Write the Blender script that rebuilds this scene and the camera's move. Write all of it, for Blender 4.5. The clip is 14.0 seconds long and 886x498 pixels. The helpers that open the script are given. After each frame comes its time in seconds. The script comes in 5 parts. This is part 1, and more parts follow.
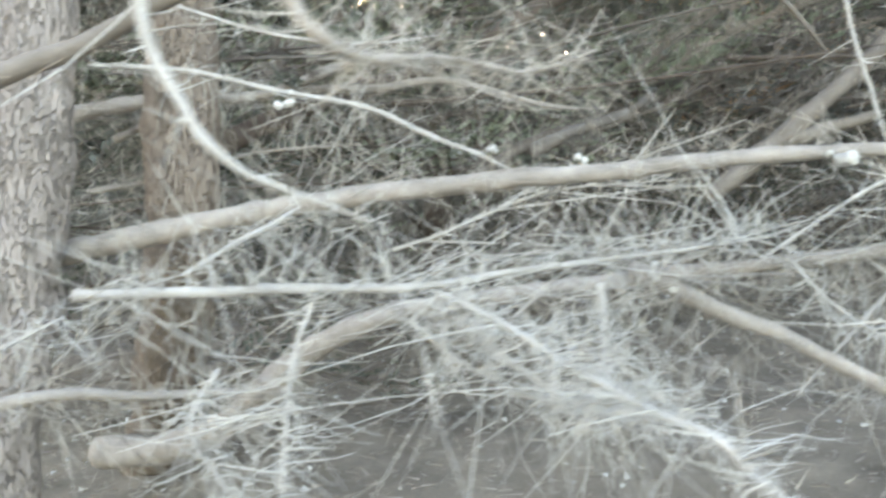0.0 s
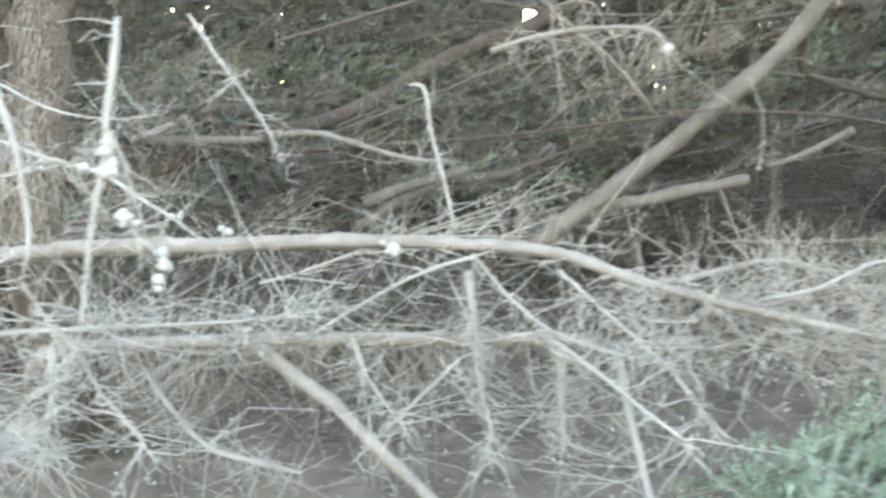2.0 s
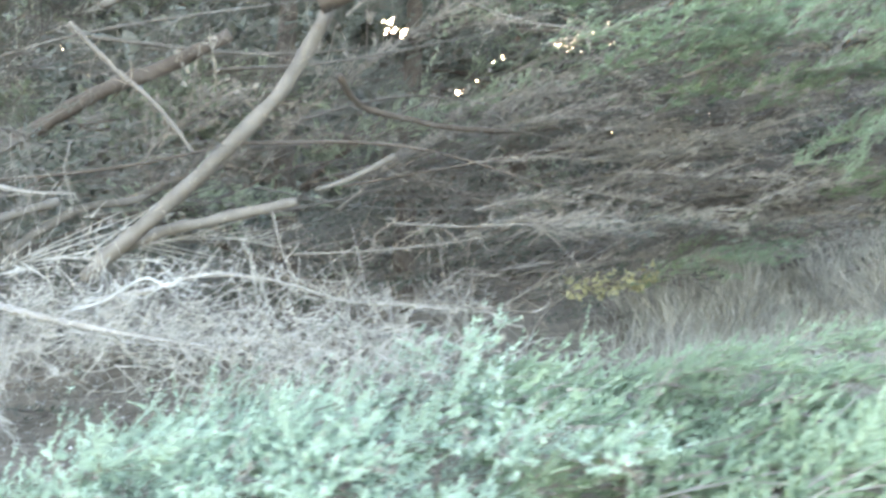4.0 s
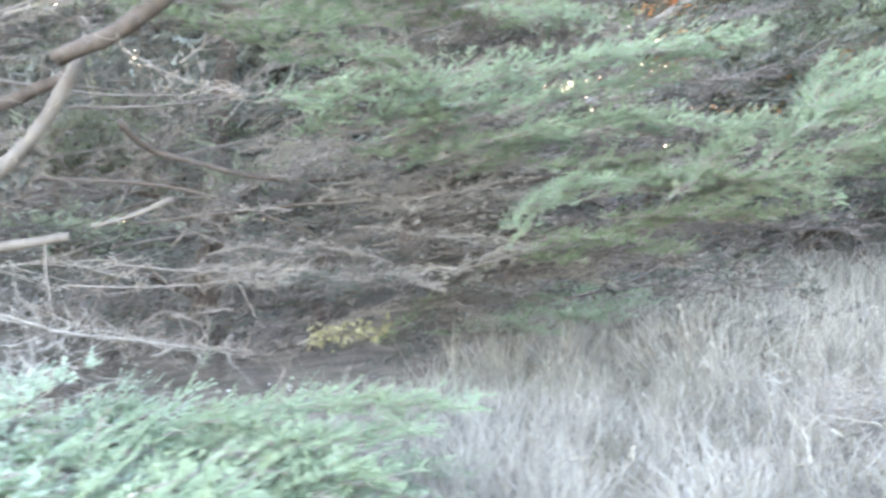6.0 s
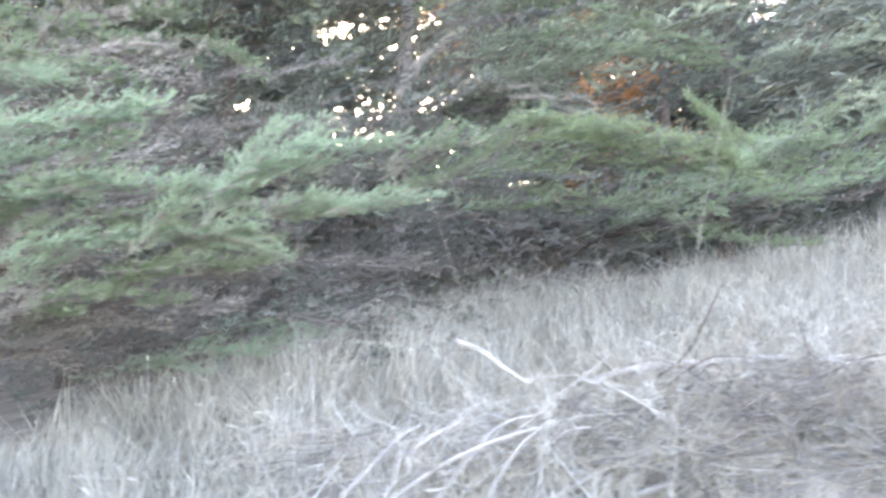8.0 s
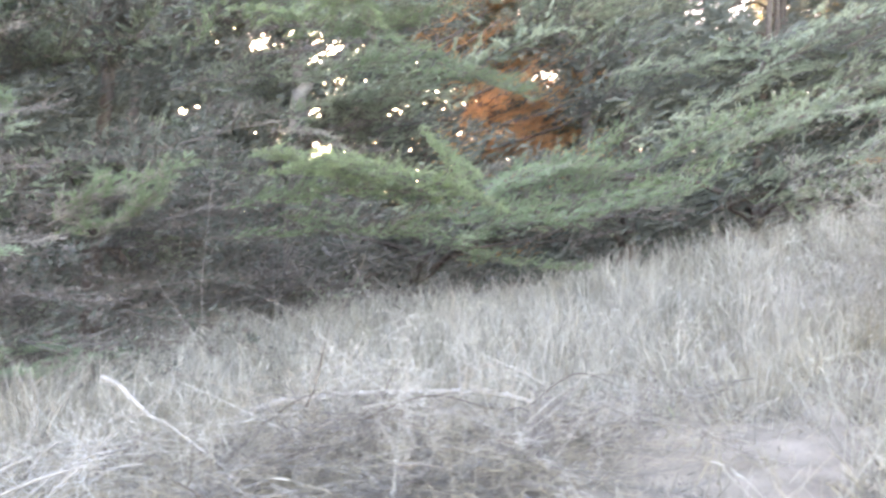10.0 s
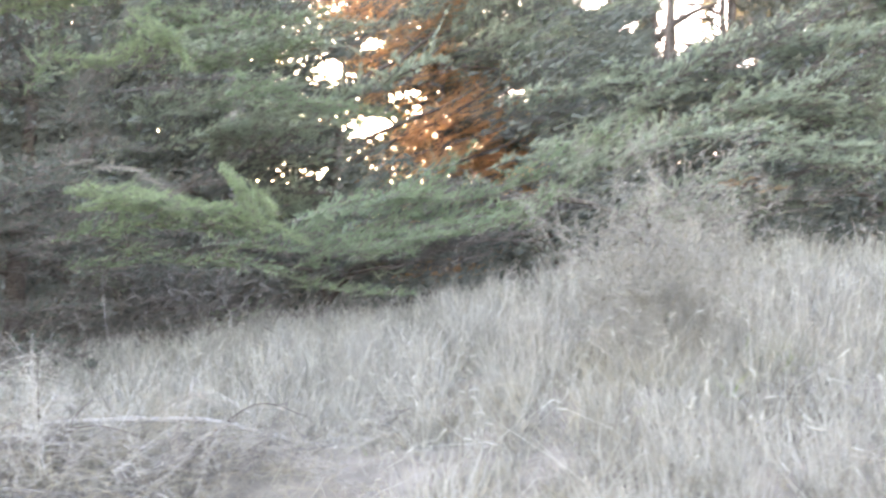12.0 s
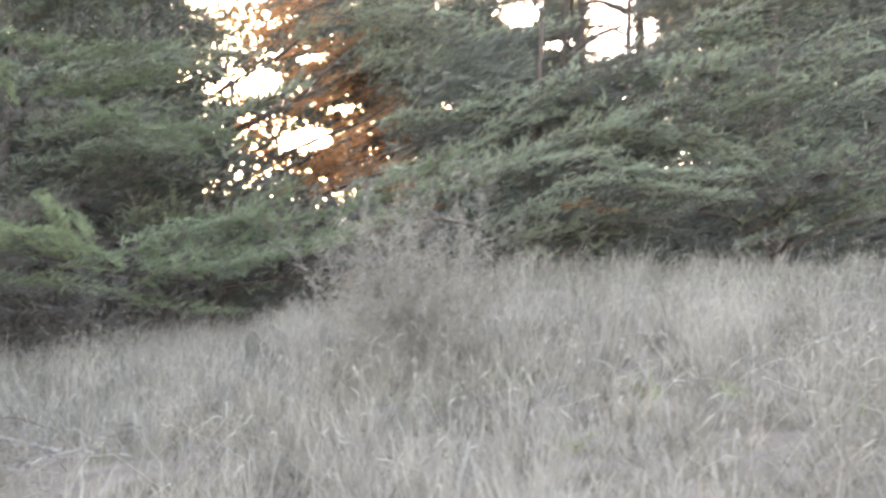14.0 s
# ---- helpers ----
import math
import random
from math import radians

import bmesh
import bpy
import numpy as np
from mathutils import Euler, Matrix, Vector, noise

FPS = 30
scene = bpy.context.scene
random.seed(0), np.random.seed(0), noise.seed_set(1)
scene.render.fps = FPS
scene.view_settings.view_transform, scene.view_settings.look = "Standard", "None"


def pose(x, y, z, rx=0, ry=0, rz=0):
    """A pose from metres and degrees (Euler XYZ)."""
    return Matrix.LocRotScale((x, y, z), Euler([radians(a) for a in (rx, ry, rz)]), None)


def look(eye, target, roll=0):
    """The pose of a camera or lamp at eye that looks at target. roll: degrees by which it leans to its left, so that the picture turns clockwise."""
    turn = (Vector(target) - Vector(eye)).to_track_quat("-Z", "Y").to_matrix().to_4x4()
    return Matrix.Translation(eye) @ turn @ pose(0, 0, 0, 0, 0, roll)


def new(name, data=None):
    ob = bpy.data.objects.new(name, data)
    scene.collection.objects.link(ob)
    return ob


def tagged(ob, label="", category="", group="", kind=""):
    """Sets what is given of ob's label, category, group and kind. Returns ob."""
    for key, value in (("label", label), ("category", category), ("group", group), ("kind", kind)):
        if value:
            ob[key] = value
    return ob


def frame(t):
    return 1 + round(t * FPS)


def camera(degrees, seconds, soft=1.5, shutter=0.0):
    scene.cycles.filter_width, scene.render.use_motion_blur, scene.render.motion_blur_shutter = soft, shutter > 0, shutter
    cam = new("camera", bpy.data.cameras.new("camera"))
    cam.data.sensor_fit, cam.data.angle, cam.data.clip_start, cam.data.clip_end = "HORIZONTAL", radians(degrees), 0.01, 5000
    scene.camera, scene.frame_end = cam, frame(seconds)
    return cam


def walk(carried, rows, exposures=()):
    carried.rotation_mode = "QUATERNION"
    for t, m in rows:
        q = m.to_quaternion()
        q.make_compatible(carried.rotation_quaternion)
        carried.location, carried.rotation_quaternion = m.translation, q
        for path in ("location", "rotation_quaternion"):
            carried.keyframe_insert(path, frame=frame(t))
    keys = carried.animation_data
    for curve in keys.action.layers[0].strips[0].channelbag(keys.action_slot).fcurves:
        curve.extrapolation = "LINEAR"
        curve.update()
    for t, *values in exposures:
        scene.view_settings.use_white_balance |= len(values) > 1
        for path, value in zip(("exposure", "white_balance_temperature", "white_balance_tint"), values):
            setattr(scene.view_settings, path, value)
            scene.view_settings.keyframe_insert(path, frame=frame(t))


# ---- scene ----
cam = camera(59.2, 14.0, soft=2.8, shutter=0.4)
PATH = [
    (0, (-0.177, -0.018, 1.625), (-0.138, 1.981, 1.596), -3.7),
    (0.5, (0.604, -0.043, 1.761), (0.507, 1.953, 1.696), -3.1),
    (1, (1.181, 0.014, 1.764), (0.833, 1.984, 1.736), -0.4),
    (1.5, (1.799, -0.043, 1.796), (1.375, 1.912, 1.787), 0.1),
    (2, (2.443, -0.091, 1.832), (1.932, 1.843, 1.83), 0.1),
    (2.5, (3.114, -0.115, 1.869), (2.654, 1.831, 1.872), -0.5),
    (3, (3.827, -0.293, 1.827), (3.458, 1.672, 1.799), -2.7),
    (3.5, (4.585, -0.389, 1.786), (4.236, 1.58, 1.764), -2.4),
    (3.7, (4.885, -0.396, 1.819), (4.544, 1.574, 1.805), -2.4),
    (5.8, (7.432, -0.304, 1.974), (6.961, 1.638, 2.056), 1.2),
    (6, (7.709, -0.161, 1.973), (7.241, 1.781, 2.06), 1.2),
    (6.5, (8.343, 0.021, 2.056), (7.873, 1.963, 2.15), 1.1),
    (7, (9.017, 0.047, 2.104), (8.561, 1.992, 2.203), 1.1),
    (7.5, (9.764, 0.115, 2.141), (9.472, 2.089, 2.265), -0.4),
    (8, (10.537, 0.091, 2.221), (10.309, 2.074, 2.344), -1.0),
    (8.5, (11.349, -0.011, 2.315), (11.12, 1.972, 2.43), -1.2),
    (9, (12.091, 0.032, 2.385), (11.887, 2.019, 2.5), -1.0),
    (9.2, (12.36, 0.028, 2.412), (12.163, 2.015, 2.523), -1.0),
    (11.3, (15.383, -0.004, 2.612), (15.041, 1.963, 2.74), -1.1),
    (11.5, (15.65, 0.01, 2.624), (15.312, 1.977, 2.754), -1.1),
    (12, (16.297, -0.015, 2.636), (15.971, 1.953, 2.782), -1.4),
    (12.5, (16.914, -0.16, 2.677), (16.599, 1.809, 2.833), -1.2),
    (13, (17.537, -0.092, 2.697), (17.236, 1.878, 2.858), -1.3),
    (13.5, (18.071, -0.239, 2.696), (17.784, 1.734, 2.856), -1.3),
    (14, (18.611, -0.383, 2.732), (18.337, 1.592, 2.894), -1.3),
]
EXPOSURES = [(0, 3.68, 8800, 20), (1.5, 3.73, 8800, 20), (3, 4.0, 8300, 20), (3.7, 4.2, 8000, 18), (6.5, 4.66, 7650, 28), (7.6, 4.64, 7550, 29), (9, 4.5, 8000, 30), (12.5, 4.2, 8300, 29), (14, 3.78, 8600, 30)]
walk(cam, [(t, look(eye, target, roll)) for t, eye, target, roll in PATH], EXPOSURES)

# ---- light: open sky behind the walker, low sun behind the trees ----
SUN_AZ, SUN_EL = radians(22.7), radians(13.4)      # azimuth to the left of +y
SUN_DIR = Vector((-math.sin(SUN_AZ) * math.cos(SUN_EL), math.cos(SUN_AZ) * math.cos(SUN_EL), math.sin(SUN_EL)))
world = bpy.data.worlds.new("evening_sky")
scene.world = world
world.use_nodes = True
wn = world.node_tree.nodes
sky = wn.new("ShaderNodeTexSky")
sky.sky_type = "NISHITA"
sky.sun_disc = False
sky.sun_elevation = SUN_EL
sky.sun_rotation = -SUN_AZ
sky.air_density, sky.dust_density, sky.ozone_density = 1.0, 2.5, 1.0
wn["Background"].inputs["Strength"].default_value = 0.15
world.node_tree.links.new(sky.outputs["Color"], wn["Background"].inputs["Color"])
sun_data = bpy.data.lights.new("sun", "SUN")
sun_data.energy, sun_data.angle, sun_data.color = 5.0, radians(0.6), (1.0, 0.72, 0.42)
sun = new("sun", sun_data)
sun.matrix_world = look(SUN_DIR * 60, (0, 0, 0))
SUN_GLOW = bpy.data.materials.new("sun_glow")
SUN_GLOW.use_nodes = True
glow = SUN_GLOW.node_tree.nodes.new("ShaderNodeEmission")
glow.inputs["Color"].default_value, glow.inputs["Strength"].default_value = (1.0, 0.5, 0.16, 1), 0.09
SUN_GLOW.node_tree.links.new(glow.outputs["Emission"], SUN_GLOW.node_tree.nodes["Material Output"].inputs["Surface"])
disc = bmesh.new()
bmesh.ops.create_icosphere(disc, subdivisions=3, radius=18.0)
disc_mesh = bpy.data.meshes.new("sun_disc")
disc.to_mesh(disc_mesh)
disc.free()
disc_mesh.materials.append(SUN_GLOW)
disc_ob = tagged(new("sun_disc", disc_mesh), "low orange evening sun behind the trees", "sun", kind="structure")
disc_ob.location = Vector((10, 0, 2.5)) + SUN_DIR * 1600

# ---- materials ----


def material(name, dark, light, scale=8.0, rough=0.85, bump=0.4, fine=60.0, stretch=(1, 1, 1), see=0.0, island=0.0, glow=None):
    """A rough natural surface: two scales of colour variation, fine relief, and for leaves some light let through."""
    m = bpy.data.materials.new(name)
    m.use_nodes = True
    n, link = m.node_tree.nodes, m.node_tree.links.new
    shader = n["Principled BSDF"]
    shader.inputs["Roughness"].default_value = rough
    shader.inputs["Specular IOR Level"].default_value = 0.25
    place = n.new("ShaderNodeTexCoord")
    grid = n.new("ShaderNodeMapping")
    grid.inputs["Scale"].default_value = stretch
    link(place.outputs["Object"], grid.inputs["Vector"])
    big, small = n.new("ShaderNodeTexNoise"), n.new("ShaderNodeTexNoise")
    big.inputs["Scale"].default_value, big.inputs["Detail"].default_value = scale, 4
    small.inputs["Scale"].default_value, small.inputs["Detail"].default_value = fine, 5
    link(grid.outputs["Vector"], big.inputs["Vector"])
    link(grid.outputs["Vector"], small.inputs["Vector"])
    add = n.new("ShaderNodeMath")
    add.operation = "MULTIPLY_ADD"
    add.inputs[1].default_value = 0.55
    link(small.outputs["Fac"], add.inputs[0])
    half = n.new("ShaderNodeMath")
    half.operation = "MULTIPLY_ADD"
    half.inputs[1].default_value, half.inputs[2].default_value = 1.3, -0.42
    link(big.outputs["Fac"], half.inputs[0])
    link(half.outputs[0], add.inputs[2])
    last = add
    if island:
        geo, more = n.new("ShaderNodeNewGeometry"), n.new("ShaderNodeMath")
        more.operation = "MULTIPLY_ADD"
        more.inputs[1].default_value = island
        link(geo.outputs["Random Per Island"], more.inputs[0])
        link(add.outputs[0], more.inputs[2])
        last = more
    mix = n.new("ShaderNodeMix")
    mix.data_type = "RGBA"
    mix.inputs["A"].default_value, mix.inputs["B"].default_value = (*dark, 1), (*light, 1)
    link(last.outputs[0], mix.inputs["Factor"])
    link(mix.outputs["Result"], shader.inputs["Base Color"])
    if bump:
        relief = n.new("ShaderNodeBump")
        relief.inputs["Strength"].default_value, relief.inputs["Distance"].default_value = bump, 0.02
        link(add.outputs[0], relief.inputs["Height"])
        link(relief.outputs["Normal"], shader.inputs["Normal"])
    if see:
        thin, both = n.new("ShaderNodeBsdfTranslucent"), n.new("ShaderNodeMixShader")
        both.inputs["Fac"].default_value = see
        if glow:
            thin.inputs["Color"].default_value = (*glow, 1)
        else:
            link(mix.outputs["Result"], thin.inputs["Color"])
        link(shader.outputs["BSDF"], both.inputs[1])
        link(thin.outputs["BSDF"], both.inputs[2])
        link(both.outputs["Shader"], n["Material Output"].inputs["Surface"])
    return m




def bark_material(name, crack, plate):
    """Bark in long upright plates with dark cracks between them."""
    m = material(name, tuple(0.55 * c for c in plate), plate, 14, 0.95, 0, 70, (1, 1, 0.3))
    n, link = m.node_tree.nodes, m.node_tree.links.new
    grid = n.new("ShaderNodeMapping")
    grid.inputs["Scale"].default_value = (1, 1, 0.09)
    warp, wide = n.new("ShaderNodeTexNoise"), n.new("ShaderNodeVectorMath")
    warp.inputs["Scale"].default_value = 9.0
    wide.operation = "MULTIPLY_ADD"
    wide.inputs[1].default_value = (0.035, 0.035, 0.02)
    cells, ramp, mix, relief = n.new("ShaderNodeTexVoronoi"), n.new("ShaderNodeMapRange"), n.new("ShaderNodeMix"), n.new("ShaderNodeBump")
    cells.feature = "DISTANCE_TO_EDGE"
    cells.inputs["Scale"].default_value = 70.0
    ramp.inputs["From Max"].default_value = 0.14
    mix.data_type = "RGBA"
    mix.inputs["A"].default_value = (*crack, 1)
    relief.inputs["Strength"].default_value, relief.inputs["Distance"].default_value = 1.0, 0.02
    place = [x for x in n if x.type == "TEX_COORD"][0]
    link(place.outputs["Object"], grid.inputs["Vector"])
    link(place.outputs["Object"], warp.inputs["Vector"])
    link(warp.outputs["Color"], wide.inputs[0])
    link(grid.outputs["Vector"], wide.inputs[2])
    link(wide.outputs["Vector"], cells.inputs["Vector"])
    link(cells.outputs["Distance"], ramp.inputs["Value"])
    link(ramp.outputs["Result"], mix.inputs["Factor"])
    shader = n["Principled BSDF"]
    link(shader.inputs["Base Color"].links[0].from_socket, mix.inputs["B"])
    link(mix.outputs["Result"], shader.inputs["Base Color"])
    link(ramp.outputs["Result"], relief.inputs["Height"])
    link(relief.outputs["Normal"], shader.inputs["Normal"])
    return m


BARK = bark_material("trunk_bark", (0.27, 0.245, 0.225), (0.46, 0.425, 0.40))
BARK_BROWN = bark_material("brown_trunk_bark", (0.19, 0.16, 0.135), (0.36, 0.31, 0.265))
WOOD = {
    "grey": material("grey_dead_wood", (0.19, 0.18, 0.165), (0.42, 0.40, 0.37), 9, 0.9, 0.5, 90),
    "white": material("bleached_dead_wood", (0.29, 0.29, 0.277), (0.57, 0.578, 0.558), 9, 0.85, 0.7, 130),
    "tan": material("tan_peeled_wood", (0.115, 0.105, 0.092), (0.25, 0.232, 0.208), 7, 0.9, 0.5, 70),
    # dim and dark tones put the shade inside the row into the colour
    "dim": material("shade_toned_grey_wood", (0.09, 0.084, 0.077), (0.22, 0.208, 0.19), 9, 0.9, 0.5, 80),
    "dark": material("shade_dark_bark", (0.06, 0.05, 0.045), (0.17, 0.145, 0.125), 9, 0.95, 0.6, 70),
}
TWIG = {
    "grey": material("grey_twig", (0.24, 0.23, 0.205), (0.52, 0.505, 0.46), 5, 0.9, 0, 60, island=0.3),
    "white": material("lichen_covered_twig", (0.27, 0.275, 0.26), (0.58, 0.595, 0.57), 5, 0.9, 0, 60, island=0.3),
    "tan": material("tan_twig", (0.22, 0.18, 0.14), (0.44, 0.39, 0.33), 5, 0.9, 0, 60, island=0.3),
    # the two darker twig tones hold the shade of thicket and undergrowth
    "dim": material("shade_toned_grey_twig", (0.12, 0.115, 0.105), (0.28, 0.27, 0.245), 5, 0.9, 0, 60, island=0.3),
    "dark": material("shade_dark_twig", (0.08, 0.077, 0.071), (0.19, 0.182, 0.166), 5, 0.9, 0, 60, island=0.3),
}
NEEDLE = material("cypress_foliage", (0.10, 0.14, 0.098), (0.28, 0.37, 0.235), 1.1, 0.8, 0, 7, see=0.3, island=0.35)
NEEDLE_PALE = material("pale_cypress_foliage", (0.24, 0.33, 0.255), (0.50, 0.635, 0.52), 1.3, 0.8, 0, 9, see=0.3, island=0.35)
NEEDLE_FRESH = material("fresh_cypress_foliage", (0.145, 0.205, 0.142), (0.39, 0.51, 0.365), 1.3, 0.8, 0, 9, see=0.3, island=0.35)
NEEDLE_YOUNG = material("young_yellow_green_foliage", (0.13, 0.175, 0.105), (0.35, 0.45, 0.27), 1.2, 0.8, 0, 8, see=0.3, island=0.3)
# far foliage is lighter and greyer, with the haze put into its colour
NEEDLE_FAR = material("haze_paled_foliage", (0.21, 0.255, 0.195), (0.42, 0.49, 0.37), 0.5, 0.8, 0, 3, see=0.4, island=0.14)
# foliage darkened in its colour to stand for shade inside and behind crowns
NEEDLE_SHADE = material("shade_toned_foliage", (0.08, 0.092, 0.082), (0.19, 0.213, 0.182), 0.6, 0.85, 0, 4, see=0.25, island=0.3)
# dead foliage toned down in colour for shade within and under the boughs
NEEDLE_DULL = material("shade_toned_brown_foliage", (0.10, 0.092, 0.084), (0.25, 0.23, 0.208), 1.2, 0.9, 0, 7, see=0.25, island=0.3)
NEEDLE_DEAD = material("dead_brown_foliage", (0.17, 0.159, 0.144), (0.41, 0.385, 0.345), 1.5, 0.9, 0, 9, see=0.3, island=0.35)
NEEDLE_RUST = material("rust_brown_foliage", (0.18, 0.105, 0.063), (0.80, 0.485, 0.26), 0.9, 0.9, 0, 5, see=0.72, island=0.3)
LEAF_YELLOW = material("yellow_leaf", (0.22, 0.21, 0.11), (0.42, 0.40, 0.24), 6, 0.7, 0, 20, see=0.35, island=0.4)
CONE = material("lichen_grey_cone", (0.34, 0.355, 0.345), (0.64, 0.66, 0.64), 30, 0.9, 0.5, 90)
GRASS = material("dry_grass", (0.035, 0.031, 0.026), (0.29, 0.28, 0.236), 2.2, 0.85, 0, 24, see=0.3, island=0.8)
STRAW = material("bleached_straw", (0.095, 0.092, 0.08), (0.44, 0.428, 0.378), 1.6, 0.8, 0, 15, see=0.3, island=0.6)
SEED = material("bleached_seed_head", (0.34, 0.332, 0.295), (0.53, 0.517, 0.46), 3, 0.85, 0, 20, see=0.3, island=0.3)
WEED = material("green_weed", (0.11, 0.14, 0.065), (0.29, 0.34, 0.165), 3, 0.8, 0, 20, see=0.3, island=0.3)
SOIL = material("leaf_litter_soil", (0.085, 0.078, 0.064), (0.33, 0.30, 0.25), 2.4, 0.97, 1.0, 55)
SHRUB_LEAF = material("dry_olive_leaf", (0.10, 0.10, 0.08), (0.30, 0.295, 0.24), 2, 0.9, 0, 20, see=0.3, island=0.4)
SHRUB_PALE = material("pale_dry_shrub_twig", (0.15, 0.143, 0.128), (0.36, 0.345, 0.31), 2, 0.9, 0, 20, island=0.4)
SHRUB = material("dry_shrub_twig", (0.11, 0.10, 0.075), (0.36, 0.33, 0.26), 2, 0.9, 0, 20, island=0.4)

# ---- mesh tools ----
Z = np.array([0.0, 0.0, 1.0])


class Soup:
    """Gathers vertices and faces of one mesh."""

    def __init__(self):
        self.v, self.f3, self.f4, self.n = [], [], [], 0

    def add(self, verts, quads=None, tris=None):
        verts = np.asarray(verts, float).reshape(-1, 3)
        if quads is not None and len(quads):
            self.f4.append(np.asarray(quads, int).reshape(-1, 4) + self.n)
        if tris is not None and len(tris):
            self.f3.append(np.asarray(tris, int).reshape(-1, 3) + self.n)
        self.v.append(verts)
        self.n += len(verts)

    def mesh(self, name, mat, smooth=True):
        v = np.concatenate(self.v) if self.v else np.zeros((0, 3))
        f4 = np.concatenate(self.f4) if self.f4 else np.zeros((0, 4), int)
        f3 = np.concatenate(self.f3) if self.f3 else np.zeros((0, 3), int)
        me = bpy.data.meshes.new(name)
        me.vertices.add(len(v))
        me.vertices.foreach_set("co", v.astype(np.float32).ravel())
        loops = np.concatenate([f4.ravel(), f3.ravel()])
        me.loops.add(len(loops))
        me.loops.foreach_set("vertex_index", loops.astype(np.int32))
        count = len(f4) + len(f3)
        starts = np.concatenate([np.arange(len(f4)) * 4, len(f4) * 4 + np.arange(len(f3)) * 3])
        me.polygons.add(count)
        me.polygons.foreach_set("loop_start", starts.astype(np.int32))
        me.polygons.foreach_set("use_smooth", np.full(count, smooth))
        me.update(calc_edges=True)
        me.materials.append(mat)
        return me


def part(name, soup, mat, parent=None, label="", smooth=True):
    """Links a soup, or a ready mesh, as one mesh object under a thing or a part."""
    me = soup.mesh(name, mat, smooth) if isinstance(soup, Soup) else soup
    ob = new(name, me)
    if parent:
        ob.parent = parent
    return tagged(ob, label)


def thing(name, label, category, group="", at=(0, 0, 0)):
    ob = new(name)
    ob.location = at
    return tagged(ob, label, category, group)


def unit(a):
    return a / np.maximum(np.linalg.norm(a, axis=-1, keepdims=True), 1e-9)


def tubes(soup, P, R, sides=3):
    """Many tubes at once: P (n, k, 3) centre lines, R (n, k) radii."""
    P, R = np.asarray(P, float), np.asarray(R, float)
    n, k, _ = P.shape
    T = unit(np.gradient(P, axis=1))
    ref = np.where(np.abs(T[:, :1, 2:3]) > 0.9, np.array([1.0, 0, 0]), Z)
    A = unit(np.cross(T, np.broadcast_to(ref, T.shape)))
    B = np.cross(T, A)
    ang = np.arange(sides) * 2 * math.pi / sides
    ring = A[:, :, None] * np.cos(ang)[:, None] + B[:, :, None] * np.sin(ang)[:, None]
    verts = P[:, :, None] + ring * R[:, :, None, None]
    idx = np.arange(n * k * sides).reshape(n, k, sides)
    nxt = np.roll(idx, -1, axis=2)
    quads = np.stack([idx[:, :-1], nxt[:, :-1], nxt[:, 1:], idx[:, 1:]], -1)
    soup.add(verts, quads)


def curve_through(ctrl, steps):
    """A smooth line through the control points, evenly stepped."""
    c = np.asarray(ctrl, float)
    c = np.vstack([2 * c[0] - c[1], c, 2 * c[-1] - c[-2]])
    out = []
    for i in range(1, len(c) - 2):
        t = np.linspace(0, 1, 9)[:-1, None]
        a, b, d, e = c[i - 1], c[i], c[i + 1], c[i + 2]
        out.append(0.5 * (2 * b + (d - a) * t + (2 * a - 5 * b + 4 * d - e) * t**2 + (3 * b - a - 3 * d + e) * t**3))
    out.append(c[-2][None])
    line = np.vstack(out)
    s = np.r_[0, np.cumsum(np.linalg.norm(np.diff(line, axis=0), axis=1))]
    q = np.linspace(0, s[-1], steps)
    return np.stack([np.interp(q, s, line[:, j]) for j in range(3)], 1), s[-1]


def wood(soup, ctrl, r0, r1, rng, sides=9, gnarl=0.12, knots=0.12):
    """One limb with gnarled surface, swellings at old knots and closed ends."""
    length = float(np.sum(np.linalg.norm(np.diff(np.asarray(ctrl, float), axis=0), axis=1)))
    steps = int(min(90, max(6, length / max(0.03, min(0.12, (r0 + r1))))))
    P, length = curve_through(ctrl, steps)
    s = np.linspace(0, 1, steps)
    R = r0 + (r1 - r0) * s**0.85
    if r1 < 0.02:
        R = R * np.interp(s, [0, 0.06, 0.85, 1], [0.45 if r0 < 0.014 else 1, 1, 1, 0.35])
    wob = rng.normal(0, 1, (steps, 3))
    wob = (wob + np.roll(wob, 1, 0) + np.roll(wob, 2, 0)) / 3
    P = P + wob * R[:, None] * gnarl
    bumps = rng.normal(0, 1, steps)
    R = R * (1 + knots * 0.6 * np.clip(bumps, -1, 2.2))
    T = unit(np.gradient(P, axis=0))
    ref = np.array([1.0, 0, 0]) if abs(T[0, 2]) > 0.8 else Z
    A = unit(np.cross(T, ref))
    B = np.cross(T, A)
    ang = np.arange(sides) * 2 * math.pi / sides
    rough = 1 + rng.normal(0, 0.07, (steps, sides))
    verts = P[:, None] + (A[:, None] * np.cos(ang)[:, None] + B[:, None] * np.sin(ang)[:, None]) * (R[:, None] * rough)[..., None]
    idx = np.arange(steps * sides).reshape(steps, sides)
    nxt = np.roll(idx, -1, 1)
    quads = np.stack([idx[:-1], nxt[:-1], nxt[1:], idx[1:]], -1)
    v = np.vstack([verts.reshape(-1, 3), P[0], P[-1]])
    a, b = steps * sides, steps * sides + 1
    tris = [(a, nxt[0, i], idx[0, i]) for i in range(sides)] + [(b, idx[-1, i], nxt[-1, i]) for i in range(sides)]
    soup.add(v, quads, tris)
    return P, R


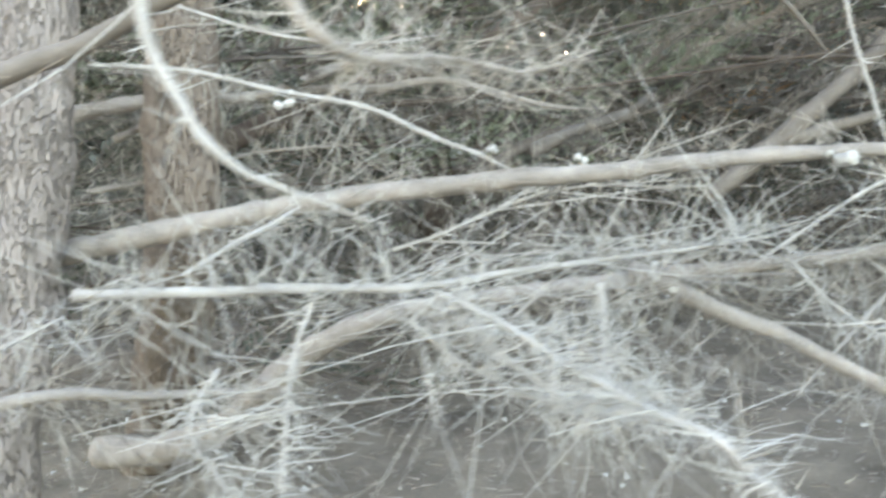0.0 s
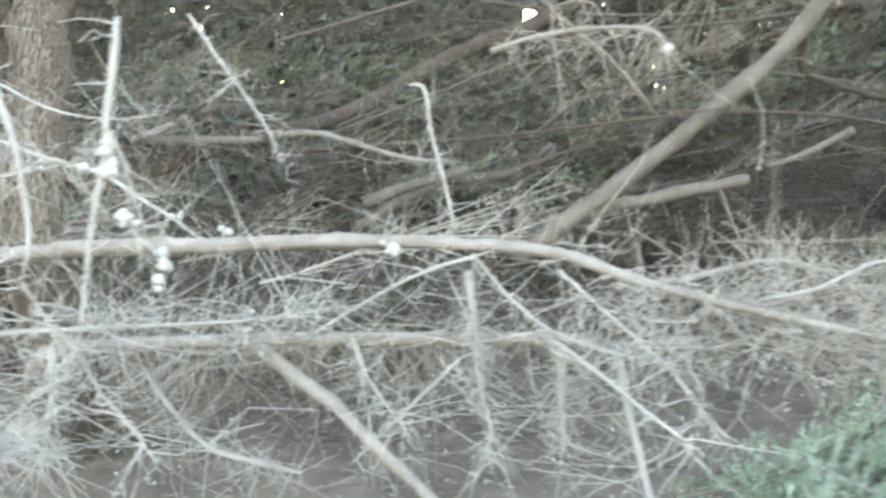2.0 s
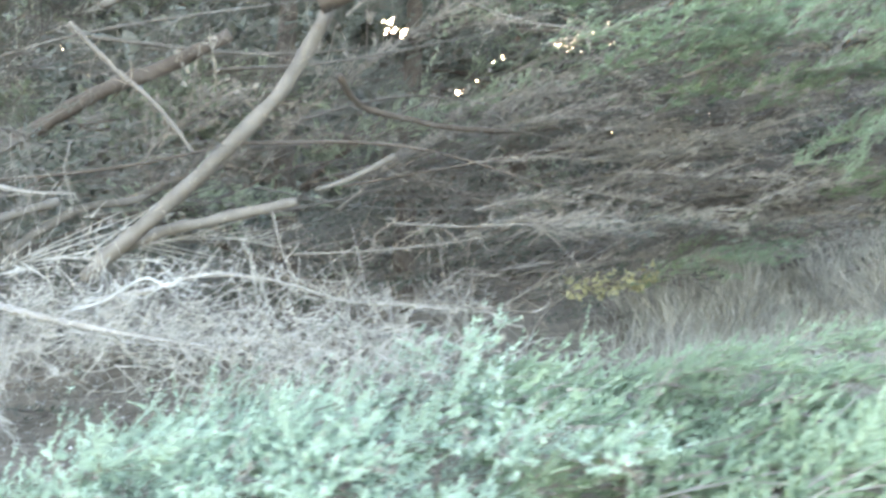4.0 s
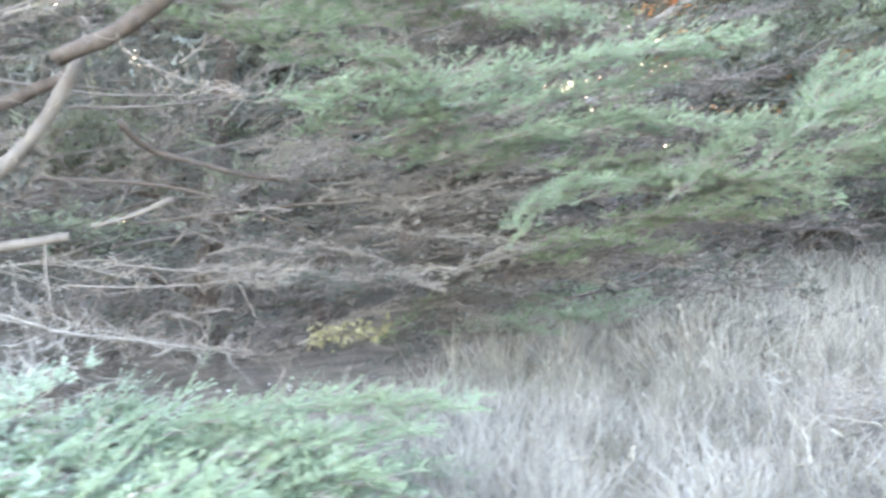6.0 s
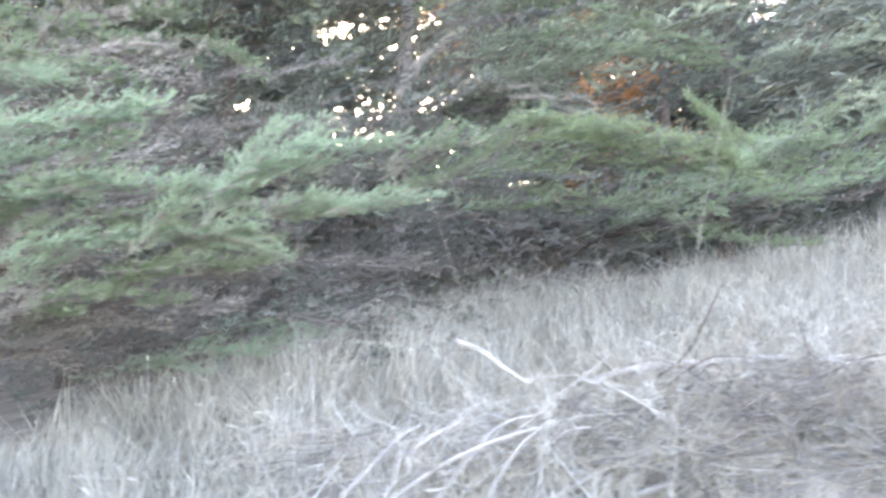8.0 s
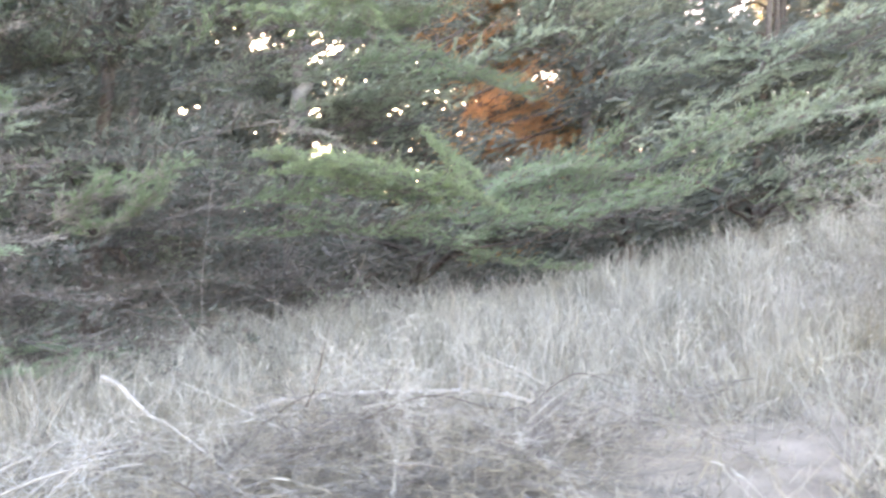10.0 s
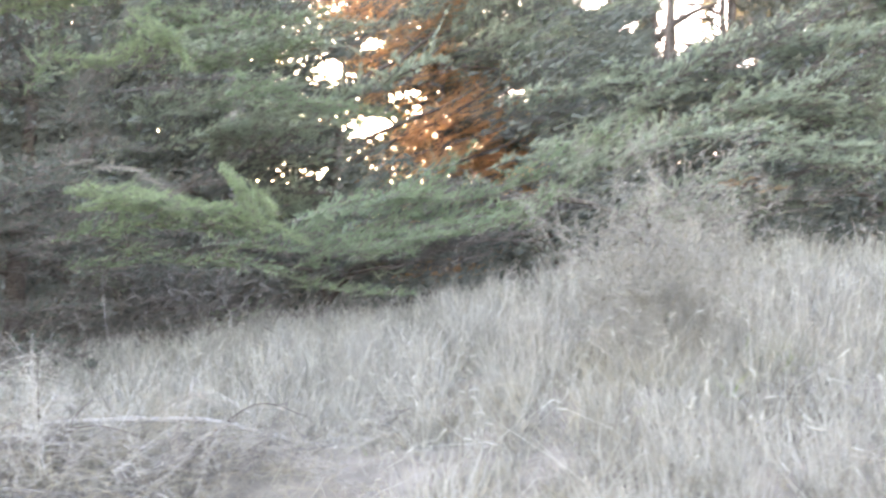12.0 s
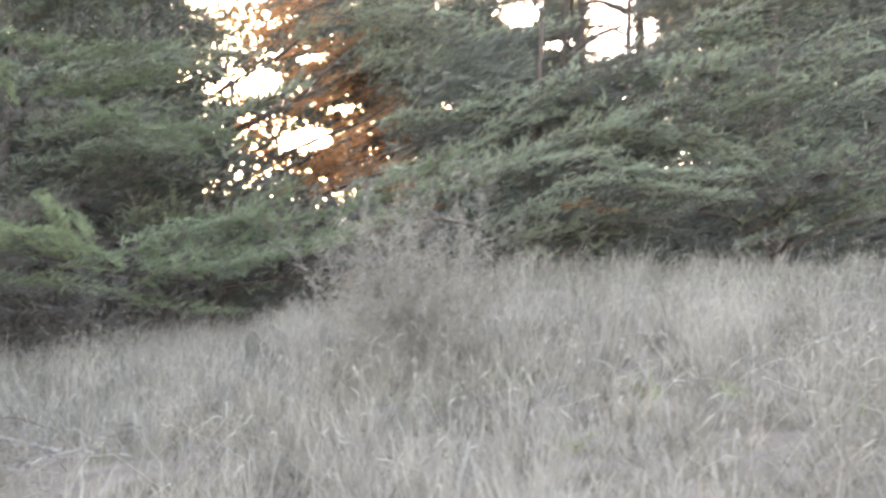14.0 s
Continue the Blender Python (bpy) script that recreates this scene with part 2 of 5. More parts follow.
def twig_lines(base, way, length, curl, rng, k=5):
    """Curly centre lines from base points along way, bending towards the curl vectors."""
    s = np.linspace(0, 1, k)[None, :, None]
    side = unit(rng.normal(0, 1, base.shape))
    wave = side[:, None] * np.sin(s * rng.uniform(2, 7, (len(base), 1, 1))) * 0.45
    return base[:, None] + length[:, None, None] * (way[:, None] * s + curl[:, None] * s**2 + wave * s)


def hairs(soup, P, count, hair, lift, rng, thick=0.0024, k=5):
    """Fine dead side twigs along a limb. lift: the upward (or, below 0, hanging) bend."""
    at = rng.uniform(0.02, 1, count) * (len(P) - 1)
    i = np.minimum(at.astype(int), len(P) - 2)
    f = (at - i)[:, None]
    base = P[i] * (1 - f) + P[i + 1] * f
    T = unit(P[i + 1] - P[i])
    around = unit(np.cross(T, rng.normal(0, 1, (count, 3))))
    way = unit(around + T * rng.uniform(-0.2, 0.6, (count, 1)) + Z * lift * 0.6)
    length = hair * 0.72 * rng.lognormal(-0.1, 0.5, count)
    curl = Z * (lift * rng.uniform(0.1, 1.4, (count, 1))) + rng.normal(0, 1.3, (count, 3))
    lines = twig_lines(base, way, length, curl, rng, k)
    rad = thick * rng.uniform(0.7, 1.7, (count, 1)) * np.linspace(1, 0.35, k)[None]
    tubes(soup, lines, rad)
    # short spurs on the longer ones
    some = rng.random(count) < 0.5
    if some.any():
        b2 = lines[some][:, k // 2]
        w2 = unit(way[some] + rng.normal(0, 0.8, b2.shape))
        l2 = twig_lines(b2, w2, length[some] * rng.uniform(0.3, 0.6, some.sum()), curl[some] * 0.6, rng, 4)
        tubes(soup, l2, rad[some][:, :4] * 0.7)


limb_count = [0]


def limb(tree, name, colour, ctrl, r0, r1, twigs=0, hair=0.1, lift=0.0, label=""):
    """One branch of a tree with its fine dead twigs as a sub-part."""
    limb_count[0] += 1
    rng = np.random.default_rng(100 + limb_count[0])
    s = Soup()
    P, R = wood(s, ctrl, r0, r1, rng, sides=10 if r0 > 0.03 else 7)
    ob = part(name, s, WOOD[colour], tree, label)
    if twigs:
        h = Soup()
        hairs(h, P, int(twigs * 2.0), hair, lift, rng)
        tagged(part("twig_fuzz", h, TWIG[colour], ob), kind="stuff")
    return ob


# ---- ground ----


def ss(a, b, x):
    t = np.clip((np.asarray(x, float) - a) / (b - a), 0, 1)
    return t * t * (3 - 2 * t)


def ground_z(x, y):
    """Height of the bank: it climbs along the walk and up towards the trees, then levels off under them."""
    x, y = np.asarray(x, float), np.asarray(y, float)
    xx = np.clip(x, -25, 45)
    slope = 0.04 + 0.055 * ss(0, 10, x) + 0.025 * ss(12, 20, x)
    yy = np.where(y < 13, np.clip(y, -15, None), 13 + 9 * (1 - np.exp(-(np.maximum(y, 13) - 13) / 9)))
    z = 0.058 * xx + slope * yy
    # added rise behind the woods, blocks the low sky and stays unlit
    z = z + 6.5 * ss(48, 70, y)
    z = z + 0.55 * np.exp(-(((x - 17.8) / 3.5) ** 2) - ((y - 14) / 4.0) ** 2)
    z = z + 0.05 * np.sin(x * 1.3 + 0.7 * y) * np.sin(y * 1.1 - 0.4 * x) + 0.025 * np.sin(3.1 * x + 1) * np.sin(2.7 * y)
    return z


def axis(lo, hi, step, far):
    mid = np.arange(lo, hi + step / 2, step)
    out = np.geomspace(step * 2, far, 22)
    return np.r_[lo - out[::-1], mid, hi + out]


gx, gy = axis(-12, 34, 0.22, 1800), axis(-4, 26, 0.22, 1800)
GX, GY = np.meshgrid(gx, gy, indexing="ij")
rng = np.random.default_rng(5)
near = (np.abs(GX - 11) < 24) & (np.abs(GY - 11) < 16)
GZ = ground_z(GX, GY) + rng.normal(0, 0.012, GX.shape) * near
gs = Soup()
idx = np.arange(GX.size).reshape(GX.shape)
gs.add(np.stack([GX, GY, GZ], -1), np.stack([idx[:-1, :-1], idx[1:, :-1], idx[1:, 1:], idx[:-1, 1:]], -1))
tagged(part("ground", gs, SOIL), "sloping bank of grey-brown soil and leaf litter", "ground", kind="structure")

# ---- cypress foliage ----


def leaflets(soup, base, way, length, width, rng):
    """Small pointed scale-leaf sprays, one narrow spike each."""
    n = len(base)
    side = unit(np.cross(way, unit(rng.normal(0, 1, (n, 3)) + Z * 0.6))) * width[:, None] * 0.5
    tip = base + way * length[:, None] + Z * (length * 0.1)[:, None]
    soup.add(np.stack([base - side, base + side, tip], 1), None, np.arange(3 * n).reshape(n, 3))


def bough_mesh(name, seed, fingers, tufts, leaves, leaf, mat, dead_mat, dead=0.2, thin=0.4, spread=0.085, reach=(0.24, 0.46), fork=(18, 48), rise=0.95, fluff=0.85, lumps=11, along=0.65):
    """A cypress plume 1 long along +x: side fingers set with upright fluffy tufts, pointed at the ends: (foliage mesh, twig mesh)."""
    rng = np.random.default_rng(seed)
    green, brown = Soup(), Soup()
    s = np.linspace(0, 1, 9)
    bend, sway = rng.uniform(-0.12, 0.12), rng.uniform(0, 6)
    stem = np.stack([s, bend * s**2 + 0.02 * np.sin(5 * s + sway), 0.05 * np.sin(2.6 * s) + 0.025 * (np.sin(7 * s + sway) - math.sin(sway))], 1)
    tubes(brown, stem[None], np.linspace(0.0065, 0.0025, 9)[None], 4)
    at = np.clip(np.linspace(0.08, 0.88, fingers) + rng.normal(0, 0.03, fingers), 0.03, 0.93)
    base = np.stack([np.interp(at, s, stem[:, j]) for j in range(3)], 1)
    ang = np.radians(rng.uniform(*fork, fingers)) * np.where(np.arange(fingers) % 2 == 0, 1.0, -1.0)
    way = unit(np.stack([np.cos(ang), np.sin(ang), rng.uniform(-0.2, 0.22, fingers)], 1))
    span = rng.uniform(*reach, fingers) * (1.2 - 0.75 * at)
    arms = twig_lines(base, way, span, np.stack([0.2 + 0 * at, 0 * at, rng.uniform(0.0, 0.35, fingers)], 1), rng, 9)
    tubes(brown, arms[:, ::8], np.array([0.005, 0.0015])[None].repeat(fingers, 0))
    axes = np.concatenate([stem[None], arms])
    long = np.r_[1.0, span]
    # tufts along every finger, leaning onward and upward; smaller towards the tips
    pick = rng.choice(len(axes), tufts, p=long / long.sum())
    at = (np.arange(tufts) + rng.random(tufts)) / tufts
    at = 0.05 + 0.95 * rng.permutation(at) ** 0.9
    knots = np.maximum(2, np.round(lumps * long[pick]))
    lump = np.minimum(np.floor(at * knots), knots - 1)
    at = np.clip((lump + 0.5 + rng.normal(0, 0.2, tufts)) / knots, 0.02, 1)
    swell = rng.lognormal(-0.05, 0.4, (len(axes), lumps + 1))[pick, lump.astype(int)]
    k = at * 8
    i = np.minimum(k.astype(int), 7)
    f = (k - i)[:, None]
    b2 = axes[pick, i] * (1 - f) + axes[pick, i + 1] * f
    T = unit(axes[pick, i + 1] - axes[pick, i])
    side = unit(np.cross(T, Z))
    lift = rise * rng.uniform(-0.25, 1.1, tufts) * (1.1 - 0.6 * at)
    w2 = unit(T * along + side * rng.normal(0, 0.6, (tufts, 1)) + Z * lift[:, None])
    l2 = spread * swell * (1.15 - 0.75 * at**2) * rng.lognormal(-0.08, 0.3, tufts)
    kk = rng.uniform(0, 1, (tufts, leaves)) ** 0.8
    b3 = (b2[:, None] + w2[:, None] * (l2[:, None] * kk)[..., None]).reshape(-1, 3)
    w3 = unit(np.repeat(w2, leaves, 0) + unit(rng.normal(0, 1, b3.shape)) * fluff)
    l3 = leaf * (1.25 - 0.5 * kk.ravel()) * rng.uniform(0.7, 1.3, len(b3)) * np.repeat(1.1 - 0.35 * at, leaves)
    gone = np.repeat(rng.random(tufts) < dead * np.where(lift < 0.15 * rise, 2.2, 0.35) * (1.5 - 1.2 * at), leaves)
    leaflets(green, b3[~gone], w3[~gone], l3[~gone], l3[~gone] * thin, rng)
    if gone.any():
        leaflets(brown, b3[gone], w3[gone], l3[gone], l3[gone] * thin, rng)
    return green.mesh("foliage", mat, False), brown.mesh(name, dead_mat, False)


NEAR = [bough_mesh("bough", 20 + i, 9, 150, 40, 0.024, NEEDLE, NEEDLE_DEAD, dead=0.2, spread=0.12, lumps=6, thin=0.5, along=0.75, rise=0.85, fluff=0.75) for i in range(4)]
PALE = [bough_mesh("bough", 40 + i, 10, 170, 38, 0.021, NEEDLE_PALE, NEEDLE_DEAD, dead=0.08, spread=0.11, lumps=7, rise=1.0, thin=0.5, fluff=1.1, along=0.5) for i in range(4)]
FRESH = [bough_mesh("bough", 50 + i, 9, 150, 40, 0.024, NEEDLE_FRESH, NEEDLE_DEAD, dead=0.14, spread=0.12, lumps=6, thin=0.5, along=0.75, rise=0.85, fluff=0.75) for i in range(4)]
# dull dead leaves in MID, YOUNG and FAR paint shade on their undersides
MID = [bough_mesh("bough", 30 + i, 10, 115, 26, 0.028, NEEDLE, NEEDLE_DULL, dead=0.12, thin=0.52, spread=0.115, lumps=6, rise=0.8, along=0.9, fluff=0.5) for i in range(5)]
YOUNG = [bough_mesh("bough", 150 + i, 9, 140, 34, 0.025, NEEDLE_YOUNG, NEEDLE_DULL, dead=0.1, spread=0.125, lumps=6, thin=0.5, along=0.75, rise=0.9, fluff=0.75) for i in range(4)]
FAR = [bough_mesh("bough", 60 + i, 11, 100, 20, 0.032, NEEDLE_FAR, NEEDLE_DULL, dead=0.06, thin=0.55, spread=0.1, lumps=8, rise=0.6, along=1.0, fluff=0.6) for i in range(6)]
BROWN = [bough_mesh("bough", 80 + i, 10, 100, 10, 0.030, NEEDLE_DEAD, NEEDLE_DEAD, thin=0.36, spread=0.09, rise=0.2, fluff=0.85) for i in range(3)]
RUST = [bough_mesh("bough", 90 + i, 10, 70, 8, 0.045, NEEDLE_RUST, NEEDLE_RUST, thin=0.13, spread=0.09, rise=0.2, fluff=0.4) for i in range(3)]
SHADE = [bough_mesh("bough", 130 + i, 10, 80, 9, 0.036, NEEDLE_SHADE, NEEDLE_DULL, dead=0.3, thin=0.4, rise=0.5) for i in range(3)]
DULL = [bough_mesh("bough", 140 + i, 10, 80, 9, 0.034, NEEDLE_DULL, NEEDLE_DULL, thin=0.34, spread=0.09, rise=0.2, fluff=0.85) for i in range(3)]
BARE = [bough_mesh("bough", 95 + i, 14, 240, 2, 0.05, TWIG["grey"], TWIG["grey"], dead=0.0, thin=0.12, spread=0.13, reach=(0.3, 0.6), fork=(20, 60), rise=0.3) for i in range(3)]
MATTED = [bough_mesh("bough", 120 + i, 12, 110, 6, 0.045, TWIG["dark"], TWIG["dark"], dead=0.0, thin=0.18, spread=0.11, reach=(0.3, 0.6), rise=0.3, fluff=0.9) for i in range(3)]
bough_rng = np.random.default_rng(77)


def heading(az, el):
    az, el = radians(az), radians(el)
    return Vector((-math.sin(az) * math.cos(el), math.cos(az) * math.cos(el), math.sin(el)))


# narrow lines of sight through the trees: to the low sun, and to glints of bright sky; origin, direction, half width per metre
SIGHTS = [
    (Vector((12.0, 0, 2.36)), SUN_DIR, 0.006), (Vector((11.35, 0, 2.3)), SUN_DIR, 0.003), (Vector((3.11, -0.12, 1.87)), heading(9.9, 16.2), 0.013), (Vector((3.9, -0.3, 1.82)), heading(9.4, 15.9), 0.006),
    (Vector((3.11, -0.12, 1.87)), heading(27.6, 11.7), 0.006), (Vector((4.58, -0.39, 1.79)), heading(7.0, 11.5), 0.006), (Vector((4.58, -0.39, 1.79)), heading(29.6, 15.8), 0.003),
    (Vector((9.76, 0.12, 2.14)), heading(12.3, 19.4), 0.005), (Vector((11.35, 0, 2.32)), heading(16.5, 18.5), 0.002),
]


def bough(tree, kind, base, tip, tilt=0.0, label=""):
    """A foliage bough of a tree from base to tip."""
    green, brown = kind[int(bough_rng.integers(len(kind)))]
    base, tip = Vector(base), Vector(tip)
    away = tip - base
    if base.y > 4.8:
        for eye, way, wide in SIGHTS:
            at = [base.lerp(tip, f / 8) - eye for f in range(9)]
            if min(p.cross(way).length - wide * p.length for p in at) < 0.05 + 0.09 * away.length:
                return None
    x = away.normalized()
    y = Vector((0, 0, 1)).cross(x).normalized()
    z = x.cross(y)
    turn = Matrix((x, y, z)).transposed().to_4x4() @ Matrix.Rotation(tilt, 4, "X")
    size = away.length
    ob = new("bough", brown)
    ob.parent = tree
    ob.matrix_basis = Matrix.Translation(base) @ turn @ Matrix.Diagonal((size, size, size * 0.95, 1))
    sub = tagged(new("foliage", green), kind="stuff")
    sub.parent = ob
    return tagged(ob, label)


# openings to the bright sky through the crowns: x, z at 36 m from the walk, half width, half height
OPENINGS = [(4.75, 14.2, 0.95, 0.62), (6.9, 11.25, 1.25, 0.6), (7.3, 15.3, 0.6, 0.25), (8.9, 12.8, 0.7, 0.2), (17.5, 16.7, 0.85, 0.65), (19.25, 15.2, 0.55, 0.3), (23.5, 15.4, 0.3, 0.8), (24.25, 13.1, 0.3, 0.3), (14.2, 12.5, 0.9, 0.15), (3.2, 12.0, 0.5, 0.3)]


def in_gap(p, rust=False):
    """Whether points lie in an opening of the tree line: a tall slot, the bright holes, the bare forked trunk's clearing, the sun's own gap."""
    p = np.atleast_2d(np.asarray(p, float))
    x, y, z = p[:, 0], p[:, 1], p[:, 2]
    ripple = 0.006 * np.sin(1.9 * z + 0.4 * y)
    gap = (y > 14) & (x > 16.3 + (0.113 - ripple) * y) & (x < 18.0 + (0.135 + ripple) * y) & (z > 2.7 + (0.31 + 0.012 * np.sin(4 * x)) * y)
    for ex in (16.9, 17.8, 18.6):
        px, pz = ex + (x - ex) * 36 / np.maximum(y, 1), 2.7 + (z - 2.7) * 36 / np.maximum(y, 1)
        for cx, cz, wx, wz in OPENINGS:
            gap |= (y > 13) & (((px - cx) / wx) ** 2 + ((pz - cz) / wz) ** 2 < 1)
    for eye, way, wide in SIGHTS:
        away = p - np.array(eye)
        gap |= (y > 4.8) & (np.linalg.norm(np.cross(away, np.array(way)), axis=1) < 0.12 + wide * np.linalg.norm(away, axis=1))
    if not rust:
        az, el = np.degrees(np.arctan2(16.7 - x, y)), np.degrees(np.arctan2(z - 2.65, np.hypot(16.7 - x, y)))
        gap |= (y > 11) & (y < 24) & (np.abs(az - 10.5) < 7.0) & (np.abs(el - 7.6 - 0.42 * az) < 2.1) & (np.sin(7.1 * x + 3.3 * z) > -0.6)
        gap |= (y > 8) & (y < 19.2) & (np.abs(x - 7.2 - 0.25 * (19.5 - y)) < 0.7) & (z > 2.4 + y * 0.22) & (z < 2.4 + y * 0.31)
    return gap


def plume(tree, kind, path, count, girth, size):
    """A compound bough: overlapping plumes laid along a line, thinning out to its tip."""
    line, _ = curve_through(path, 40)
    for i in range(count):
        u = i / (count - 1)
        tip = line[int(round((0.25 + 0.75 * u) * 39))].copy()
        back = unit(tip - line[max(0, int(round((0.25 + 0.75 * u) * 39)) - 8)])
        loose = girth * (1.25 - 0.95 * u) * bough_rng.normal(0, 1, 3) * np.array([0.8, 1.7, 0.5])
        back = unit(back + bough_rng.normal(0, 1, 3) * np.array([0.1, 0.28, 0.1]) * (1.1 - 0.6 * u))
        length = size * bough_rng.uniform(0.8, 1.15) * (1.1 - 0.25 * u)
        bough(tree, kind, tip + loose - back * length, tip + loose, bough_rng.normal(0, 0.25))


def trunk(tree, ctrl, r0, r1, seed, colour=None, name="trunk", sides=20):
    rng = np.random.default_rng(seed)
    s = Soup()
    wood(s, ctrl, r0, r1, rng, sides=sides, gnarl=0.10, knots=0.06)
    return part(name, s, colour or BARK, tree)


def grow(tree, foot, height, count, kinds, seed, low=0.6, spread=4.0, size=(1.8, 3.2), limbs=5, slope=0.12):
    """Limbs and foliage of one cypress: layered plates, each a fan of overlapping plumes that sweeps outwards with the wind."""
    rng = np.random.default_rng(seed)
    foot = np.asarray(foot, float)
    plates = max(1, count // 5)
    for n in range(plates):
        h = low + (height - low) * ((n + rng.random()) / plates) ** 1.15
        az = rng.uniform(-2.9, 0.15)
        out = np.array([math.cos(az), math.sin(az), 0.0])
        width = spread * (1 - 0.75 * (h / height) ** 1.5) + 0.3
        d = width * rng.uniform(0.35, 0.95)
        core = foot + np.array([-0.25 * size[0], 0, h + 0.1 * out[0] * d]) + out * d
        lean = slope + rng.normal(0, 0.06)
        for m in range(5):
            base = core + rng.normal(0, 1, 3) * np.array([0.45, 0.35, 0.07]) + np.array([0.3 * m - 0.6, 0, (0.3 * m - 0.6) * lean])
            turn = rng.normal(0, 0.3)
            way = unit(np.array([math.cos(turn), math.sin(turn) - 0.15 + 0.25 * out[1], lean + rng.normal(0, 0.05)]))
            length = rng.uniform(*size) * (1 - 0.06 * m)
            tip = base + way * length
            if tip[1] < 2.5 or in_gap(base + (tip - base) * np.linspace(0, 1, 6)[:, None]).any():
                continue
            base[2] = max(base[2], float(ground_z(base[0], base[1])) + 0.25)
            tip[2] = max(tip[2], float(ground_z(tip[0], tip[1])) + 0.25)
            bough(tree, kinds[int(rng.integers(len(kinds)))], base, tip, rng.normal(0, 0.15))
        if n < limbs:
            a = foot + np.array([0, 0, max(0.4, h - 0.25 * d)])
            mid = (a + core) / 2 + np.array([0, 0, 0.06 * d]) + rng.normal(0, 0.08, 3)
            s = Soup()
            wood(s, [a, mid, core, core + np.array([size[0] * 0.5, 0, size[0] * 0.5 * lean])], 0.05 + 0.012 * d, 0.015, rng, sides=6)
            part("limb", s, WOOD["dark"], tree)


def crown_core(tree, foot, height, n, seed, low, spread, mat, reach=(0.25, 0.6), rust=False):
    """Dense inner sprays of a crown behind its outer plumes, their shade put into the colour."""
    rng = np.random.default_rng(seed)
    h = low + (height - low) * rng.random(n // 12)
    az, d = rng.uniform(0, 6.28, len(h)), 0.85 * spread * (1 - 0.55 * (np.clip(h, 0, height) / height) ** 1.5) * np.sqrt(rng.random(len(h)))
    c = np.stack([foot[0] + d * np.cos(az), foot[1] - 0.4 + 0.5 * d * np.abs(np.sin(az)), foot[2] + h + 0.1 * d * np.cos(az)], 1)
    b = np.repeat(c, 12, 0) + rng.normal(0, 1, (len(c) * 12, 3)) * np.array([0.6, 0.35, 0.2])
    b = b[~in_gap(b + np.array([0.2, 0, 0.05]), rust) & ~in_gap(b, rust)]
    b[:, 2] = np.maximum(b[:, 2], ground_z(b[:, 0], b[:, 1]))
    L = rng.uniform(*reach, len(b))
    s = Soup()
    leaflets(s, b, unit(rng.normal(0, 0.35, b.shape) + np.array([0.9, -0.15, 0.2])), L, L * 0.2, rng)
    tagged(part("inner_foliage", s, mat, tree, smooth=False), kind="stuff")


CYPRESS = "wind-swept cypress with layered dark green foliage"
# first tree: twin trunks with long dead branches
cypress_a = thing("cypress_tree", "grey-barked cypress trunk with long bleached dead branches over bare soil", "tree", "cypress row")
trunk(cypress_a, [(-2.36, 3.5, -0.1), (-2.2, 3.52, 0.8), (-2.0, 3.55, 1.8), (-1.88, 3.6, 3.0), (-1.8, 3.7, 5.0), (-1.7, 3.8, 8.0)], 0.22, 0.12, 1, sides=32)
cypress_b = thing("cypress_tree", "brown-barked cypress trunk behind dead grey limbs", "tree", "cypress row")
trunk(cypress_b, [(-2.3, 5.8, 0.0), (-1.85, 4.95, 0.9), (-1.5, 4.25, 1.7), (-1.42, 4.15, 2.4), (-1.4, 4.2, 3.5), (-1.3, 4.3, 6.0), (-1.2, 4.4, 8.5)], 0.23, 0.13, 2, BARK_BROWN)
limb(cypress_a, "branch", "grey", [(-1.93, 3.75, 1.66), (-1.19, 3.45, 1.75), (-0.54, 3.30, 1.82), (0.16, 3.10, 1.84), (0.56, 3.05, 1.84), (1.06, 3.00, 1.86), (1.62, 2.96, 1.86), (1.73, 2.95, 1.85), (2.07, 2.95, 1.82), (2.44, 2.95, 1.70), (2.80, 2.95, 1.61), (3.20, 2.95, 1.53), (3.67, 2.95, 1.46)], 0.060, 0.012, twigs=260, hair=0.09, lift=0.5)
limb(cypress_a, "branch", "grey", [(-2.33, 5.00, 0.38), (-1.81, 4.70, 0.48), (-1.32, 4.20, 0.70), (-0.99, 3.70, 0.96), (-0.74, 3.40, 1.15), (-0.52, 3.20, 1.27), (-0.28, 3.10, 1.35)], 0.111, 0.045, twigs=60, hair=0.1, lift=-0.2)
limb(cypress_a, "branch", "grey", [(-0.34, 3.10, 1.35), (0.77, 3.10, 1.42), (1.11, 3.10, 1.43), (1.62, 3.10, 1.45), (2.11, 3.10, 1.46), (2.25, 3.10, 1.44), (2.63, 3.10, 1.46)], 0.034, 0.029, twigs=320, hair=0.14, lift=-0.5)
limb(cypress_a, "branch", "white", [(-1.16, 2.15, 1.53), (-0.90, 2.15, 1.52), (-0.60, 2.20, 1.51), (-0.21, 2.20, 1.49), (0.10, 2.35, 1.51), (0.42, 2.55, 1.52), (0.81, 2.80, 1.53), (1.19, 3.00, 1.58)], 0.017, 0.006, twigs=240, hair=0.13, lift=0.35)
limb(cypress_a, "branch", "white", [(-0.18, 2.20, 1.48), (-0.00, 2.10, 1.39), (0.16, 2.00, 1.28), (0.33, 1.85, 1.18), (0.45, 1.75, 1.13), (0.49, 1.65, 1.08), (0.55, 1.60, 1.02)], 0.010, 0.011, twigs=120, hair=0.12, lift=-0.1)
